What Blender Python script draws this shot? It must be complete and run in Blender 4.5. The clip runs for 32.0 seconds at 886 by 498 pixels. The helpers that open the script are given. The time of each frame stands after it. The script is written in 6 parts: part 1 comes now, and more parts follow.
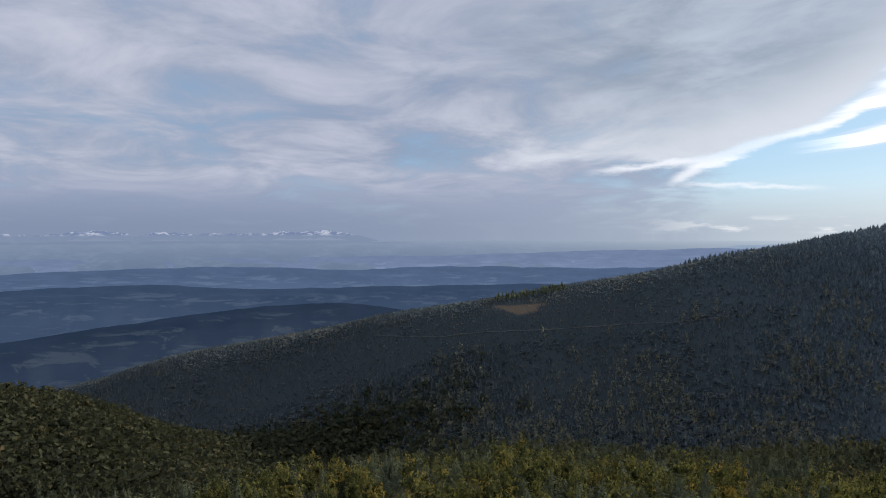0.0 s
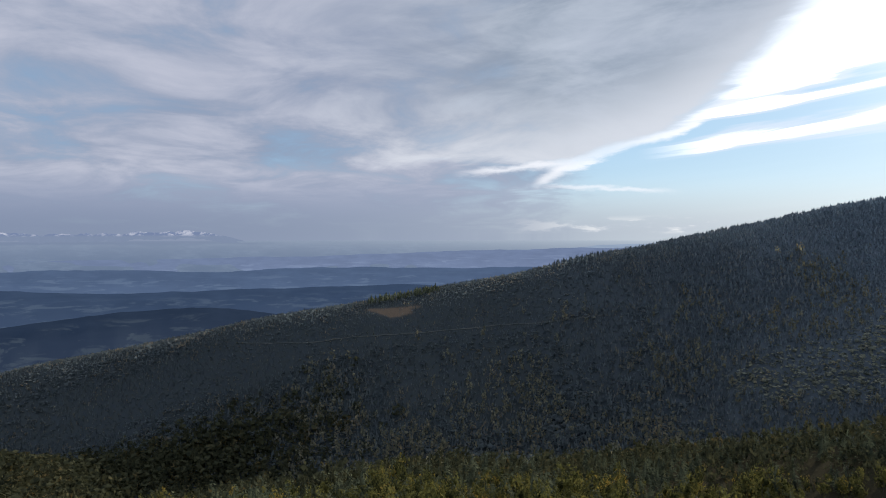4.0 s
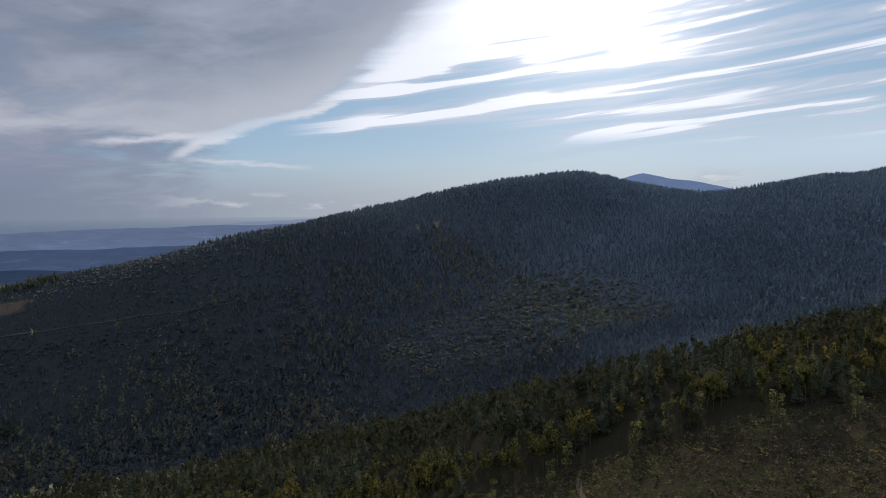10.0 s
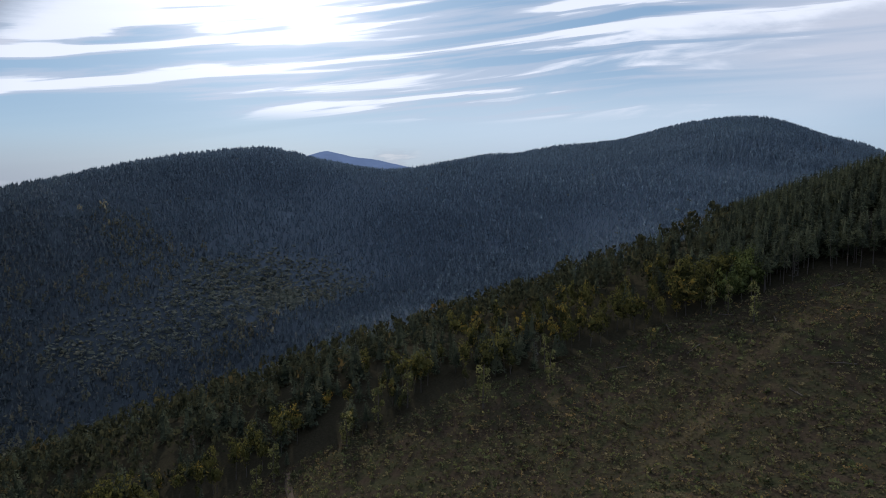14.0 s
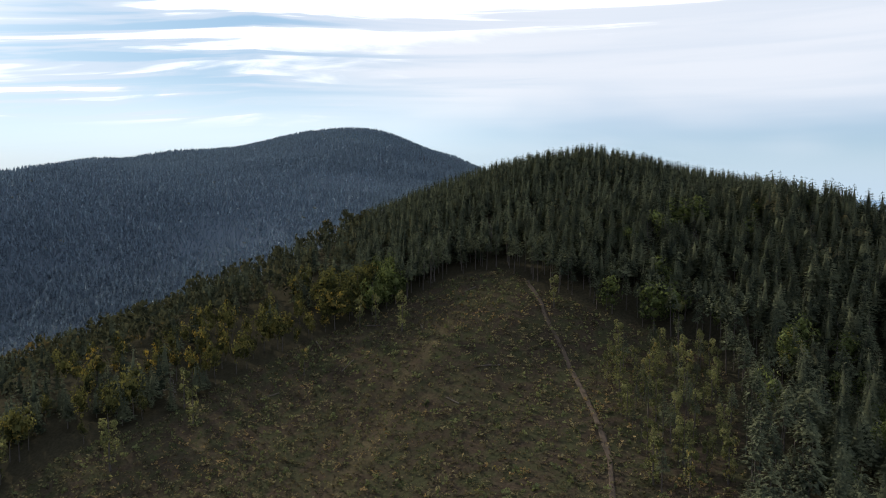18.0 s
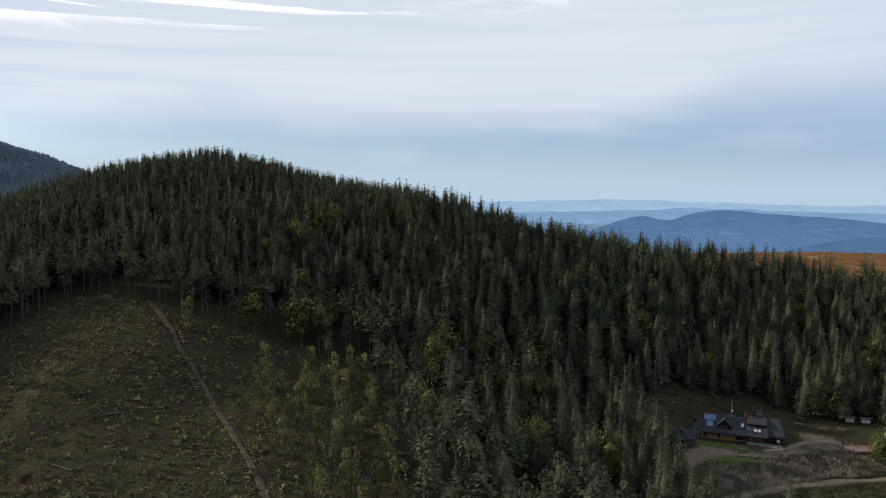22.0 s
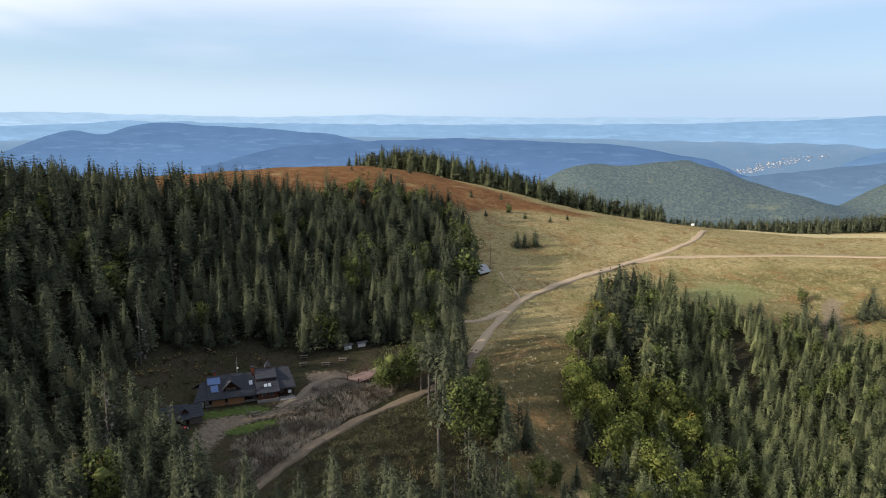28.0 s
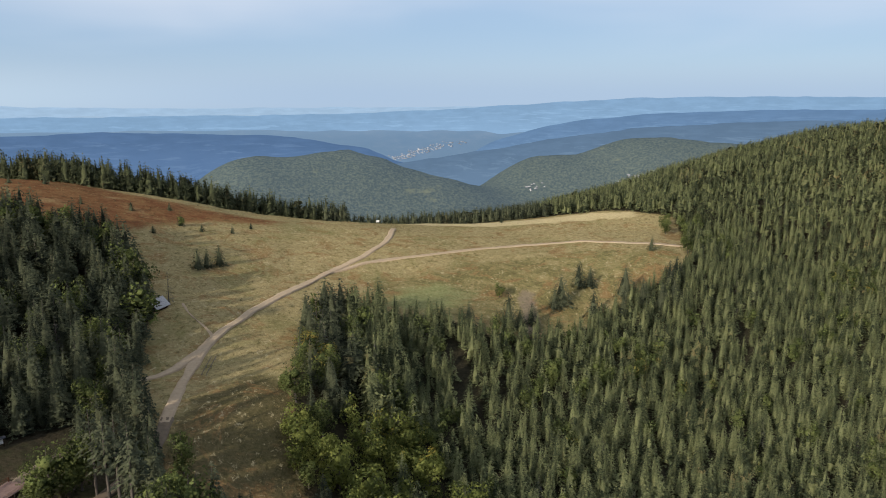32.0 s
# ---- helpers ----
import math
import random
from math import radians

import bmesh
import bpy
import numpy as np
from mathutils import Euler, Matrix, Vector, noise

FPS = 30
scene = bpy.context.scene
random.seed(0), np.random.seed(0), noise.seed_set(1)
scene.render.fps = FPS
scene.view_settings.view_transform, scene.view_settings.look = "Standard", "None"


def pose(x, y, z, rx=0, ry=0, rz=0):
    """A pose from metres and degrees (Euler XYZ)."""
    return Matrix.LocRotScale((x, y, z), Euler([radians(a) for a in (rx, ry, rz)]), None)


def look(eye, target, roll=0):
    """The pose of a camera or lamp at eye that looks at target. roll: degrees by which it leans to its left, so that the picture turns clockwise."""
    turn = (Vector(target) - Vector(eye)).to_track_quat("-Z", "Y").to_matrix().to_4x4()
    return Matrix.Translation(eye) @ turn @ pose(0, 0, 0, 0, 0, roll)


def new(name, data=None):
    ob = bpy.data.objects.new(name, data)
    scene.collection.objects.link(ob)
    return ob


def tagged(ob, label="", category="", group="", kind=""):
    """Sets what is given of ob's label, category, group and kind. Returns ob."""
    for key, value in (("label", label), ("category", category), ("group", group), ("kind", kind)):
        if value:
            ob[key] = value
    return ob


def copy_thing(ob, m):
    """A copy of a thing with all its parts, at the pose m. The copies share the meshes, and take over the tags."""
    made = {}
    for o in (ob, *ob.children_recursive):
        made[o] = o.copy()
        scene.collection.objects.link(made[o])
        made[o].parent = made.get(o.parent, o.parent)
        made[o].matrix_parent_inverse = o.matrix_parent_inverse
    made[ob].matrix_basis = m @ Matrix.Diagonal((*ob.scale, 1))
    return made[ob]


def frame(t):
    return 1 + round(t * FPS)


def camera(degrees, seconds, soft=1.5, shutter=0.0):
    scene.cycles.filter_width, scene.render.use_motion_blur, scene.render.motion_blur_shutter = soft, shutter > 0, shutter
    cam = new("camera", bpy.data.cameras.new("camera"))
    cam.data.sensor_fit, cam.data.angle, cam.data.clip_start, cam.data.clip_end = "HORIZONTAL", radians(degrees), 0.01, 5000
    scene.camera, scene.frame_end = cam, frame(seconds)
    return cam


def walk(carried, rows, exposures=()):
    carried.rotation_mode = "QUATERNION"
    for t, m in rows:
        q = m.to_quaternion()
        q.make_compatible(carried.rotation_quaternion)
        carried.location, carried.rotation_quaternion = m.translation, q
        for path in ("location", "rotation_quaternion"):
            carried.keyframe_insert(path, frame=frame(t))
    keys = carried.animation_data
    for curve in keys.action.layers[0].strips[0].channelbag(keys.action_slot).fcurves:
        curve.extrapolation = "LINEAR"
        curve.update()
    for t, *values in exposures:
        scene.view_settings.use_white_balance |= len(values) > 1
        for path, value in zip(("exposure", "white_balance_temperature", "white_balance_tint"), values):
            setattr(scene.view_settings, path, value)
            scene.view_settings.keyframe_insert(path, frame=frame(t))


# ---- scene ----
cam = camera(63.26, 32.0, soft=1.0)
# seconds, place, tilt, lean, turn
PATH = [
    (0.0, -11.85, -65.87, 57.58, 88.568, 0.000, 0.000),
    (0.5, -11.84, -63.16, 57.74, 88.562, 0.000, -0.709),
    (1.0, -11.83, -60.46, 57.91, 88.580, 0.000, -1.567),
    (1.5, -11.82, -57.75, 58.09, 88.581, 0.000, -2.554),
    (2.0, -11.83, -55.05, 58.30, 88.588, 0.000, -3.630),
    (2.5, -11.84, -52.34, 58.53, 88.612, 0.000, -4.920),
    (3.0, -11.88, -49.63, 58.79, 88.628, 0.000, -6.757),
    (3.5, -11.93, -46.91, 59.10, 88.618, 0.000, -8.530),
    (5.5, -12.25, -36.00, 60.79, 88.510, 0.000, -16.357),
    (6.0, -12.25, -33.26, 61.26, 88.606, 0.000, -19.039),
    (6.5, -12.16, -30.50, 61.71, 88.598, 0.000, -21.491),
    (7.0, -11.94, -27.73, 62.13, 88.593, 0.000, -23.977),
    (7.5, -11.57, -24.95, 62.49, 88.594, 0.000, -26.306),
    (8.0, -11.02, -22.14, 62.77, 88.611, 0.000, -28.669),
    (8.5, -10.27, -19.33, 62.97, 88.576, 0.000, -30.948),
    (9.0, -9.32, -16.50, 63.09, 88.292, 0.000, -33.314),
    (9.5, -8.18, -13.68, 63.15, 87.798, -0.000, -35.629),
    (10.0, -6.86, -10.87, 63.16, 86.661, -0.000, -38.102),
    (10.5, -5.37, -8.09, 63.13, 85.476, -0.000, -40.484),
    (11.0, -3.72, -5.34, 63.09, 84.619, -0.000, -42.940),
    (11.5, -1.93, -2.64, 63.04, 84.555, -0.000, -45.537),
    (12.0, 0.00, -0.00, 63.00, 84.644, -0.000, -48.642),
    (12.5, 2.06, 2.57, 62.98, 84.711, 0.000, -51.881),
    (13.0, 4.23, 5.07, 62.99, 84.740, 0.000, -55.378),
    (13.5, 6.52, 7.47, 63.01, 84.789, 0.000, -58.965),
    (14.0, 8.91, 9.78, 63.06, 84.872, 0.000, -62.807),
    (14.5, 11.40, 11.97, 63.12, 84.932, 0.000, -66.496),
    (16.5, 22.20, 19.37, 63.44, 85.187, 0.000, -81.404),
    (17.0, 25.06, 20.82, 63.54, 85.295, 0.000, -85.147),
    (17.5, 27.96, 22.09, 63.65, 85.384, -0.000, -88.695),
    (18.0, 30.88, 23.16, 63.77, 85.461, -0.000, -92.439),
    (18.5, 33.79, 24.02, 63.90, 85.506, -0.000, -96.020),
    (19.0, 36.70, 24.65, 64.05, 85.555, 0.000, -99.769),
    (19.5, 39.57, 25.04, 64.22, 85.587, 0.000, -103.317),
    (20.0, 42.39, 25.17, 64.41, 85.594, 0.000, -107.013),
    (20.5, 45.15, 25.04, 64.62, 85.612, 0.000, -110.680),
    (21.0, 47.86, 24.66, 64.85, 85.659, 0.000, -114.606),
    (21.5, 50.53, 24.03, 65.09, 85.695, 0.000, -118.306),
    (22.0, 53.18, 23.16, 65.33, 85.740, 0.000, -122.129),
    (22.5, 55.81, 22.07, 65.57, 85.773, 0.000, -125.722),
    (23.0, 58.46, 20.77, 65.81, 85.825, 0.000, -129.417),
    (23.5, 61.12, 19.26, 66.03, 85.850, 0.000, -132.876),
    (24.0, 63.81, 17.57, 66.23, 85.897, 0.000, -136.504),
    (24.5, 66.54, 15.70, 66.41, 85.950, 0.000, -140.032),
    (25.0, 69.28, 13.64, 66.57, 85.973, 0.000, -143.736),
    (25.5, 72.00, 11.40, 66.71, 85.753, -0.000, -147.294),
    (26.0, 74.66, 8.96, 66.85, 84.754, -0.000, -150.948),
    (26.5, 77.23, 6.33, 67.00, 83.476, -0.000, -154.408),
    (28.5, 85.85, -6.25, 67.74, 78.073, -0.000, -168.074),
    (29.0, 87.49, -9.90, 67.99, 78.093, 0.000, -171.519),
    (29.5, 88.95, -13.71, 68.26, 77.938, 0.000, -174.824),
    (30.0, 90.26, -17.65, 68.56, 77.888, 0.000, -178.269),
    (30.5, 91.46, -21.70, 68.87, 77.921, 0.000, -181.607),
    (31.0, 92.57, -25.84, 69.19, 77.979, 0.000, -185.117),
    (31.5, 93.62, -30.02, 69.52, 78.001, 0.000, -188.354),
    (32.0, 94.64, -34.23, 69.85, 78.030, 0.000, -191.053),
]
# seconds, stops, white balance
EXPOSURES = [(0.0, 0.3, 6250, 10), (3.0, 0.32, 6250, 10), (7.0, -0.1, 6450, 13), (10.0, -0.28, 6100, 13), (14.5, -0.26, 5850, 13), (16.8, 0.05, 6300, 11), (18.2, 0.28, 6350, 10), (20.0, 0.15, 6300, 10),
             (22.0, 0.1, 6300, 10), (26.0, 0.0, 6300, 10), (28.5, 0.6, 6450, 10), (30.0, 0.4, 6450, 10), (32.0, 0.22, 6450, 10)]
walk(cam, [(t, pose(x, y, z, rx, 0, rz)) for t, x, y, z, rx, _, rz in PATH], EXPOSURES)

# ---- sun and sky ----
SUN_AZ, SUN_EL = 50.0, 19.5
SUN_DIR = Vector((math.sin(radians(SUN_AZ)) * math.cos(radians(SUN_EL)), math.cos(radians(SUN_AZ)) * math.cos(radians(SUN_EL)), math.sin(radians(SUN_EL))))
sun_data = bpy.data.lights.new("sun", "SUN")
sun_data.energy, sun_data.angle, sun_data.color = 4.2, radians(0.6), (1.0, 0.9, 0.76)
sun = new("sun", sun_data)
sun.matrix_world = look(SUN_DIR * 100, (0, 0, 0))


class Nodes:
    """Short names for building a node tree."""

    def __init__(self, tree):
        self.tree = tree
        tree.nodes.clear()

    def add(self, kind, **settings):
        n = self.tree.nodes.new(kind)
        for key, value in settings.items():
            setattr(n, key, value)
        return n

    def put(self, socket, value):
        if isinstance(value, bpy.types.NodeSocket):
            self.tree.links.new(value, socket)
        elif value is not None:
            socket.default_value = value

    def m(self, op, a, b=None, c=None, clamp=False):
        n = self.add("ShaderNodeMath", operation=op, use_clamp=clamp)
        for s, value in zip(n.inputs, (a, b, c)):
            self.put(s, value)
        return n.outputs[0]

    def step(self, x, lo, hi, a=0.0, b=1.0):
        n = self.add("ShaderNodeMapRange", interpolation_type="SMOOTHSTEP")
        for s, value in zip(n.inputs, (x, lo, hi, a, b)):
            self.put(s, value)
        return n.outputs[0]

    def noise(self, vector, scale, detail=4.0, rough=0.55, warp=0.0):
        n = self.add("ShaderNodeTexNoise")
        self.put(n.inputs["Vector"], vector)
        for key, value in (("Scale", scale), ("Detail", detail), ("Roughness", rough), ("Distortion", warp)):
            n.inputs[key].default_value = value
        return n.outputs["Fac"]

    def xyz(self, x, y, z):
        n = self.add("ShaderNodeCombineXYZ")
        for s, value in zip(n.inputs, (x, y, z)):
            self.put(s, value)
        return n.outputs[0]

    def split(self, vector):
        n = self.add("ShaderNodeSeparateXYZ")
        self.put(n.inputs[0], vector)
        return n.outputs

    def mix(self, fac, a, b, kind="MIX"):
        n = self.add("ShaderNodeMix", data_type="RGBA", blend_type=kind)
        for key, value in ((0, fac), (6, a), (7, b)):
            self.put(n.inputs[key], (*value, 1.0) if isinstance(value, tuple) and len(value) == 3 else value)
        return n.outputs[2]

    def hue(self, color, h=0.5, s=1.0, v=1.0):
        n = self.add("ShaderNodeHueSaturation")
        for key, value in (("Hue", h), ("Saturation", s), ("Value", v), ("Color", color)):
            self.put(n.inputs[key], (*value, 1.0) if isinstance(value, tuple) else value)
        return n.outputs[0]


NORTH_HAZE, SUN_HAZE = (0.175, 0.215, 0.305), (0.66, 0.71, 0.72)


def build_sky():
    world = bpy.data.worlds.new("sky")
    scene.world = world
    world.use_nodes = True
    N = Nodes(world.node_tree)
    ray = N.add("ShaderNodeTexCoord").outputs["Generated"]
    x, y, z = N.split(ray)
    # azimuth, clockwise from north, counted from a seam that lies behind the camera
    c, d = math.cos(radians(80)), math.sin(radians(80))
    tx = N.m("SUBTRACT", N.m("MULTIPLY", x, c), N.m("MULTIPLY", y, d))
    ty = N.m("ADD", N.m("MULTIPLY", x, d), N.m("MULTIPLY", y, c))
    az = N.m("ADD", N.m("MULTIPLY", N.m("ARCTAN2", tx, ty), 57.2958), 80.0)
    el = N.m("MULTIPLY", N.m("ARCSINE", z), 57.2958)
    dot = N.add("ShaderNodeVectorMath", operation="DOT_PRODUCT")
    N.put(dot.inputs[0], ray)
    dot.inputs[1].default_value = SUN_DIR
    away = N.m("MULTIPLY", N.m("ARCCOSINE", N.m("MINIMUM", dot.outputs["Value"], 0.99999)), 57.2958)
    glow = N.m("POWER", 2.718, N.m("MULTIPLY", N.m("POWER", N.m("DIVIDE", away, 8.5), 2.0), -1.0))
    wide = N.m("POWER", 2.718, N.m("MULTIPLY", N.m("POWER", N.m("DIVIDE", away, 34.0), 2.0), -1.0))

    sky = N.add("ShaderNodeTexSky", sky_type="NISHITA", sun_disc=False, altitude=1100.0, air_density=1.0, dust_density=0.4,
                sun_elevation=radians(SUN_EL), sun_rotation=radians(SUN_AZ))
    blue = N.hue(sky.outputs[0], 0.5, 1.0, 0.075)
    clear = N.mix(N.step(el, 0.5, 7.0), (0.42, 0.57, 0.7), (0.24, 0.43, 0.64))
    clear = N.mix(N.step(az, 125.0, 170.0), clear, (0.3, 0.455, 0.68))
    clear = N.mix(wide, clear, (0.43, 0.61, 0.76))
    blue = N.mix(0.72, blue, clear)

    # cloud sheet, drawn on a flat ceiling so that it gathers towards the horizon
    high = N.m("ADD", N.m("MAXIMUM", z, 0.0), 0.16)
    px, py = N.m("DIVIDE", x, high), N.m("DIVIDE", y, high)
    flat = N.xyz(px, py, 0.0)
    puffs = N.noise(flat, 1.5, 8.0, 0.6, 0.5)
    broad = N.noise(flat, 0.55, 3.0, 0.5, 0.3)
    # streaks lie nearly level and rise a little to the right
    lift = N.m("SUBTRACT", el, N.m("MULTIPLY", N.m("MINIMUM", az, 78.0), 0.11))
    streak = N.noise(N.xyz(N.m("MULTIPLY", az, 0.04), N.m("MULTIPLY", lift, 0.8), 3.0), 1.0, 5.0, 0.5, 0.5)
    ragged = N.noise(N.xyz(N.m("MULTIPLY", az, 0.12), N.m("MULTIPLY", lift, 0.5), 1.0), 1.0, 6.0, 0.6, 0.4)

    # the dark bank with a slanting lower rim, west of the sun
    past = N.m("MAXIMUM", N.m("SUBTRACT", az, 20.0), 0.0)
    rim = N.m("ADD", 4.7, N.m("ADD", N.m("MULTIPLY", past, 0.25), N.m("MULTIPLY", N.m("POWER", past, 2.0), 0.013)))
    over = N.m("SUBTRACT", N.m("ADD", el, N.m("MULTIPLY", N.m("SUBTRACT", ragged, 0.5), 4.0)), rim)
    torn = N.m("ADD", az, N.m("MULTIPLY", N.m("SUBTRACT", puffs, 0.5), 46.0))
    bank = N.m("MULTIPLY", N.step(over, N.step(az, 26.0, 42.0, -0.1, -1.5), N.step(az, 26.0, 42.0, 1.1, 6.5)), N.step(torn, -4.0, 20.0))
    west = N.m("MULTIPLY", N.step(torn, 12.0, 26.0, 1.0, 0.0), N.step(az, 18.0, 24.0, 1.0, 0.0))
    sheet = N.step(N.m("ADD", N.m("MULTIPLY", puffs, 0.8), N.m("MULTIPLY", broad, 0.5)), 0.42, 0.66, 0.45, 1.0)
    west = N.m("MULTIPLY", west, sheet)
    # bright streaks under and round the sun
    ends = N.m("ADD", N.m("SUBTRACT", az, N.step(el, 10.0, 15.0, 0.0, 45.0)), N.m("MULTIPLY", N.m("SUBTRACT", ragged, 0.5), 60.0))
    zone = N.m("MULTIPLY", N.step(az, 25.0, 33.0), N.step(ends, 66.0, 88.0, 1.0, 0.0))
    zone = N.m("MULTIPLY", zone, N.m("MULTIPLY", N.step(el, 4.6, 6.0), N.step(over, -0.3, N.step(az, 27.0, 40.0, 0.9, 5.0), 1.0, 0.0)))
    close = N.m("MULTIPLY", N.step(over, -4.5, -0.5), N.step(az, 28.0, 36.0))
    more = N.m("ADD", N.m("MULTIPLY", close, 0.13), N.m("ADD", N.step(el, 6.0, 15.0, 0.0, 0.07), N.m("MULTIPLY", glow, 0.12)))
    more = N.m("ADD", streak, more)
    bars = N.m("MULTIPLY", N.step(more, 0.545, 0.6), zone)
    film = N.m("MULTIPLY", N.step(more, 0.45, 0.54), zone)
    edge = N.m("MULTIPLY", N.step(over, -0.5, 0.0), N.step(over, 0.1, 1.0, 1.0, 0.0))
    edge = N.m("MULTIPLY", edge, N.m("MULTIPLY", N.step(az, 17.5, 20.5), N.step(az, 38.0, 50.0, 1.0, 0.0)))
    # the hooked end of the bank: a tongue to the west, a neck, and a thin spur below
    fray = N.m("MULTIPLY", N.m("SUBTRACT", N.noise(N.xyz(N.m("MULTIPLY", az, 0.5), N.m("MULTIPLY", el, 1.6), 7.0), 1.0, 5.0, 0.6), 0.5), 0.9)

    def wisp(start, stop, at, slope, thick):
        way = N.m("SUBTRACT", N.m("ADD", el, fray), N.m("ADD", at, N.m("MULTIPLY", N.m("SUBTRACT", az, start), slope)))
        span = N.m("MULTIPLY", N.step(az, start, start + 0.35 * (stop - start)), N.step(az, stop - 0.3 * (stop - start), stop, 1.0, 0.0))
        return N.m("MULTIPLY", N.step(N.m("ABSOLUTE", way), 0.0, thick, 1.0, 0.0), span)

    hook = N.m("MAXIMUM", wisp(10.5, 21.5, 4.45, 0.095, 0.42), N.m("MAXIMUM", wisp(17.0, 20.8, 3.4, 0.55, 0.7), N.m("MULTIPLY", wisp(16.5, 29.0, 3.65, -0.055, 0.3), 0.8)))
    # small heaped clouds low over the horizon
    heap = N.noise(N.xyz(N.m("MULTIPLY", az, 0.26), N.m("MULTIPLY", el, 1.1), 2.0), 1.0, 5.0, 0.55)
    heaps = N.m("MULTIPLY", N.m("MULTIPLY", N.step(az, 13.0, 24.0), N.step(az, 29.0, 33.0, 1.0, 0.0)), N.m("MULTIPLY", N.step(el, -0.3, 0.1), N.step(el, 0.5, 1.3, 1.0, 0.0)))
    behind = N.m("MULTIPLY", N.m("MULTIPLY", N.step(az, 55.5, 58.0), N.step(az, 59.5, 61.5, 1.0, 0.0)), N.m("MULTIPLY", N.step(el, 0.8, 1.6), N.step(el, 2.2, 3.2, 1.0, 0.0)))
    heaps = N.m("MULTIPLY", N.m("ADD", heaps, behind), N.step(heap, 0.44, 0.6))
    # smooth veil over the east and south, torn open low down
    tall = N.m("ADD", el, N.m("MULTIPLY", N.m("SUBTRACT", broad, 0.5), 9.0))
    veil = N.m("MULTIPLY", N.step(N.m("ADD", az, N.m("MULTIPLY", N.m("SUBTRACT", streak, 0.5), 40.0)), 70.0, 100.0), N.step(N.m("SUBTRACT", tall, N.step(az, 110.0, 150.0, 0.0, 0.7)), 2.5, 8.5, 0.1, 0.92))
    veil = N.m("MULTIPLY", veil, N.step(az, 145.0, 200.0, 1.0, 0.8))
    veil = N.m("MULTIPLY", veil, N.step(streak, 0.25, 0.65, 0.86, 1.0))

    pale = N.mix(N.step(puffs, 0.3, 0.74), (0.215, 0.26, 0.355), (0.46, 0.47, 0.54))
    pale = N.mix(N.step(el, 5.0, 1.0), pale, (0.285, 0.32, 0.425))
    color = N.mix(west, blue, pale)
    dark = N.mix(N.step(ragged, 0.3, 0.7), (0.22, 0.265, 0.33), (0.36, 0.4, 0.46))
    dark = N.mix(N.step(puffs, 0.4, 0.75, 0.0, 0.5), dark, (0.5, 0.53, 0.6))
    dark = N.mix(N.step(over, 0.5, 7.0, 0.75, 0.0), dark, (0.66, 0.67, 0.7))
    color = N.mix(N.m("MULTIPLY", bank, 0.96), color, dark)
    color = N.mix(veil, color, N.mix(N.step(az, 130.0, 190.0), (0.74, 0.76, 0.81), (0.585, 0.65, 0.755)))
    # pale low sky on the sun's side, and haze over the horizon
    soft = N.m("MULTIPLY", N.m("MULTIPLY", N.step(az, 48.0, 72.0), N.step(az, 82.0, 108.0, 1.0, 0.0)), N.step(el, 10.0, 4.0))
    color = N.mix(N.m("MULTIPLY", soft, 0.75), color, (0.74, 0.84, 0.9))
    low = N.step(N.m("ABSOLUTE", el), 0.0, N.step(az, 110.0, 150.0, 4.5, 3.0), 1.0, 0.0)
    haze = N.mix(wide, N.mix(N.step(az, 30.0, 120.0), NORTH_HAZE, N.mix(N.step(az, 150.0, 185.0), (0.47, 0.59, 0.7), (0.36, 0.48, 0.635))), SUN_HAZE)
    color = N.mix(N.m("MULTIPLY", low, 0.85), color, haze)
    color = N.mix(N.m("MULTIPLY", edge, N.step(ragged, 0.3, 0.6, 0.45, 0.9)), color, (0.86, 0.86, 0.88))
    color = N.mix(N.m("MULTIPLY", hook, 0.75), color, (0.8, 0.8, 0.82))
    color = N.mix(N.m("MULTIPLY", heaps, 0.6), color, N.mix(N.step(heap, 0.5, 0.62), (0.46, 0.5, 0.55), (0.8, 0.79, 0.77)))
    color = N.mix(N.m("MULTIPLY", film, 0.6), color, (0.66, 0.7, 0.78))
    color = N.mix(bars, color, (1.05, 1.07, 1.1))
    shine = N.m("ADD", N.m("MULTIPLY", glow, 1.2), N.m("MULTIPLY", wide, 0.03))
    thin = N.m("SUBTRACT", 1.0, N.m("MULTIPLY", bank, 0.72))
    color = N.mix(N.m("MULTIPLY", shine, N.m("MULTIPLY", thin, N.step(streak, 0.35, 0.6, 0.55, 1.0))), color, (1.0, 0.97, 0.92), "ADD")
    color.node.clamp_factor = False
    background = N.add("ShaderNodeBackground")
    N.put(background.inputs[0], color)
    background.inputs[1].default_value = 1.0
    out = N.add("ShaderNodeOutputWorld")
    N.put(out.inputs[0], background.outputs[0])


build_sky()

# ---- materials ----


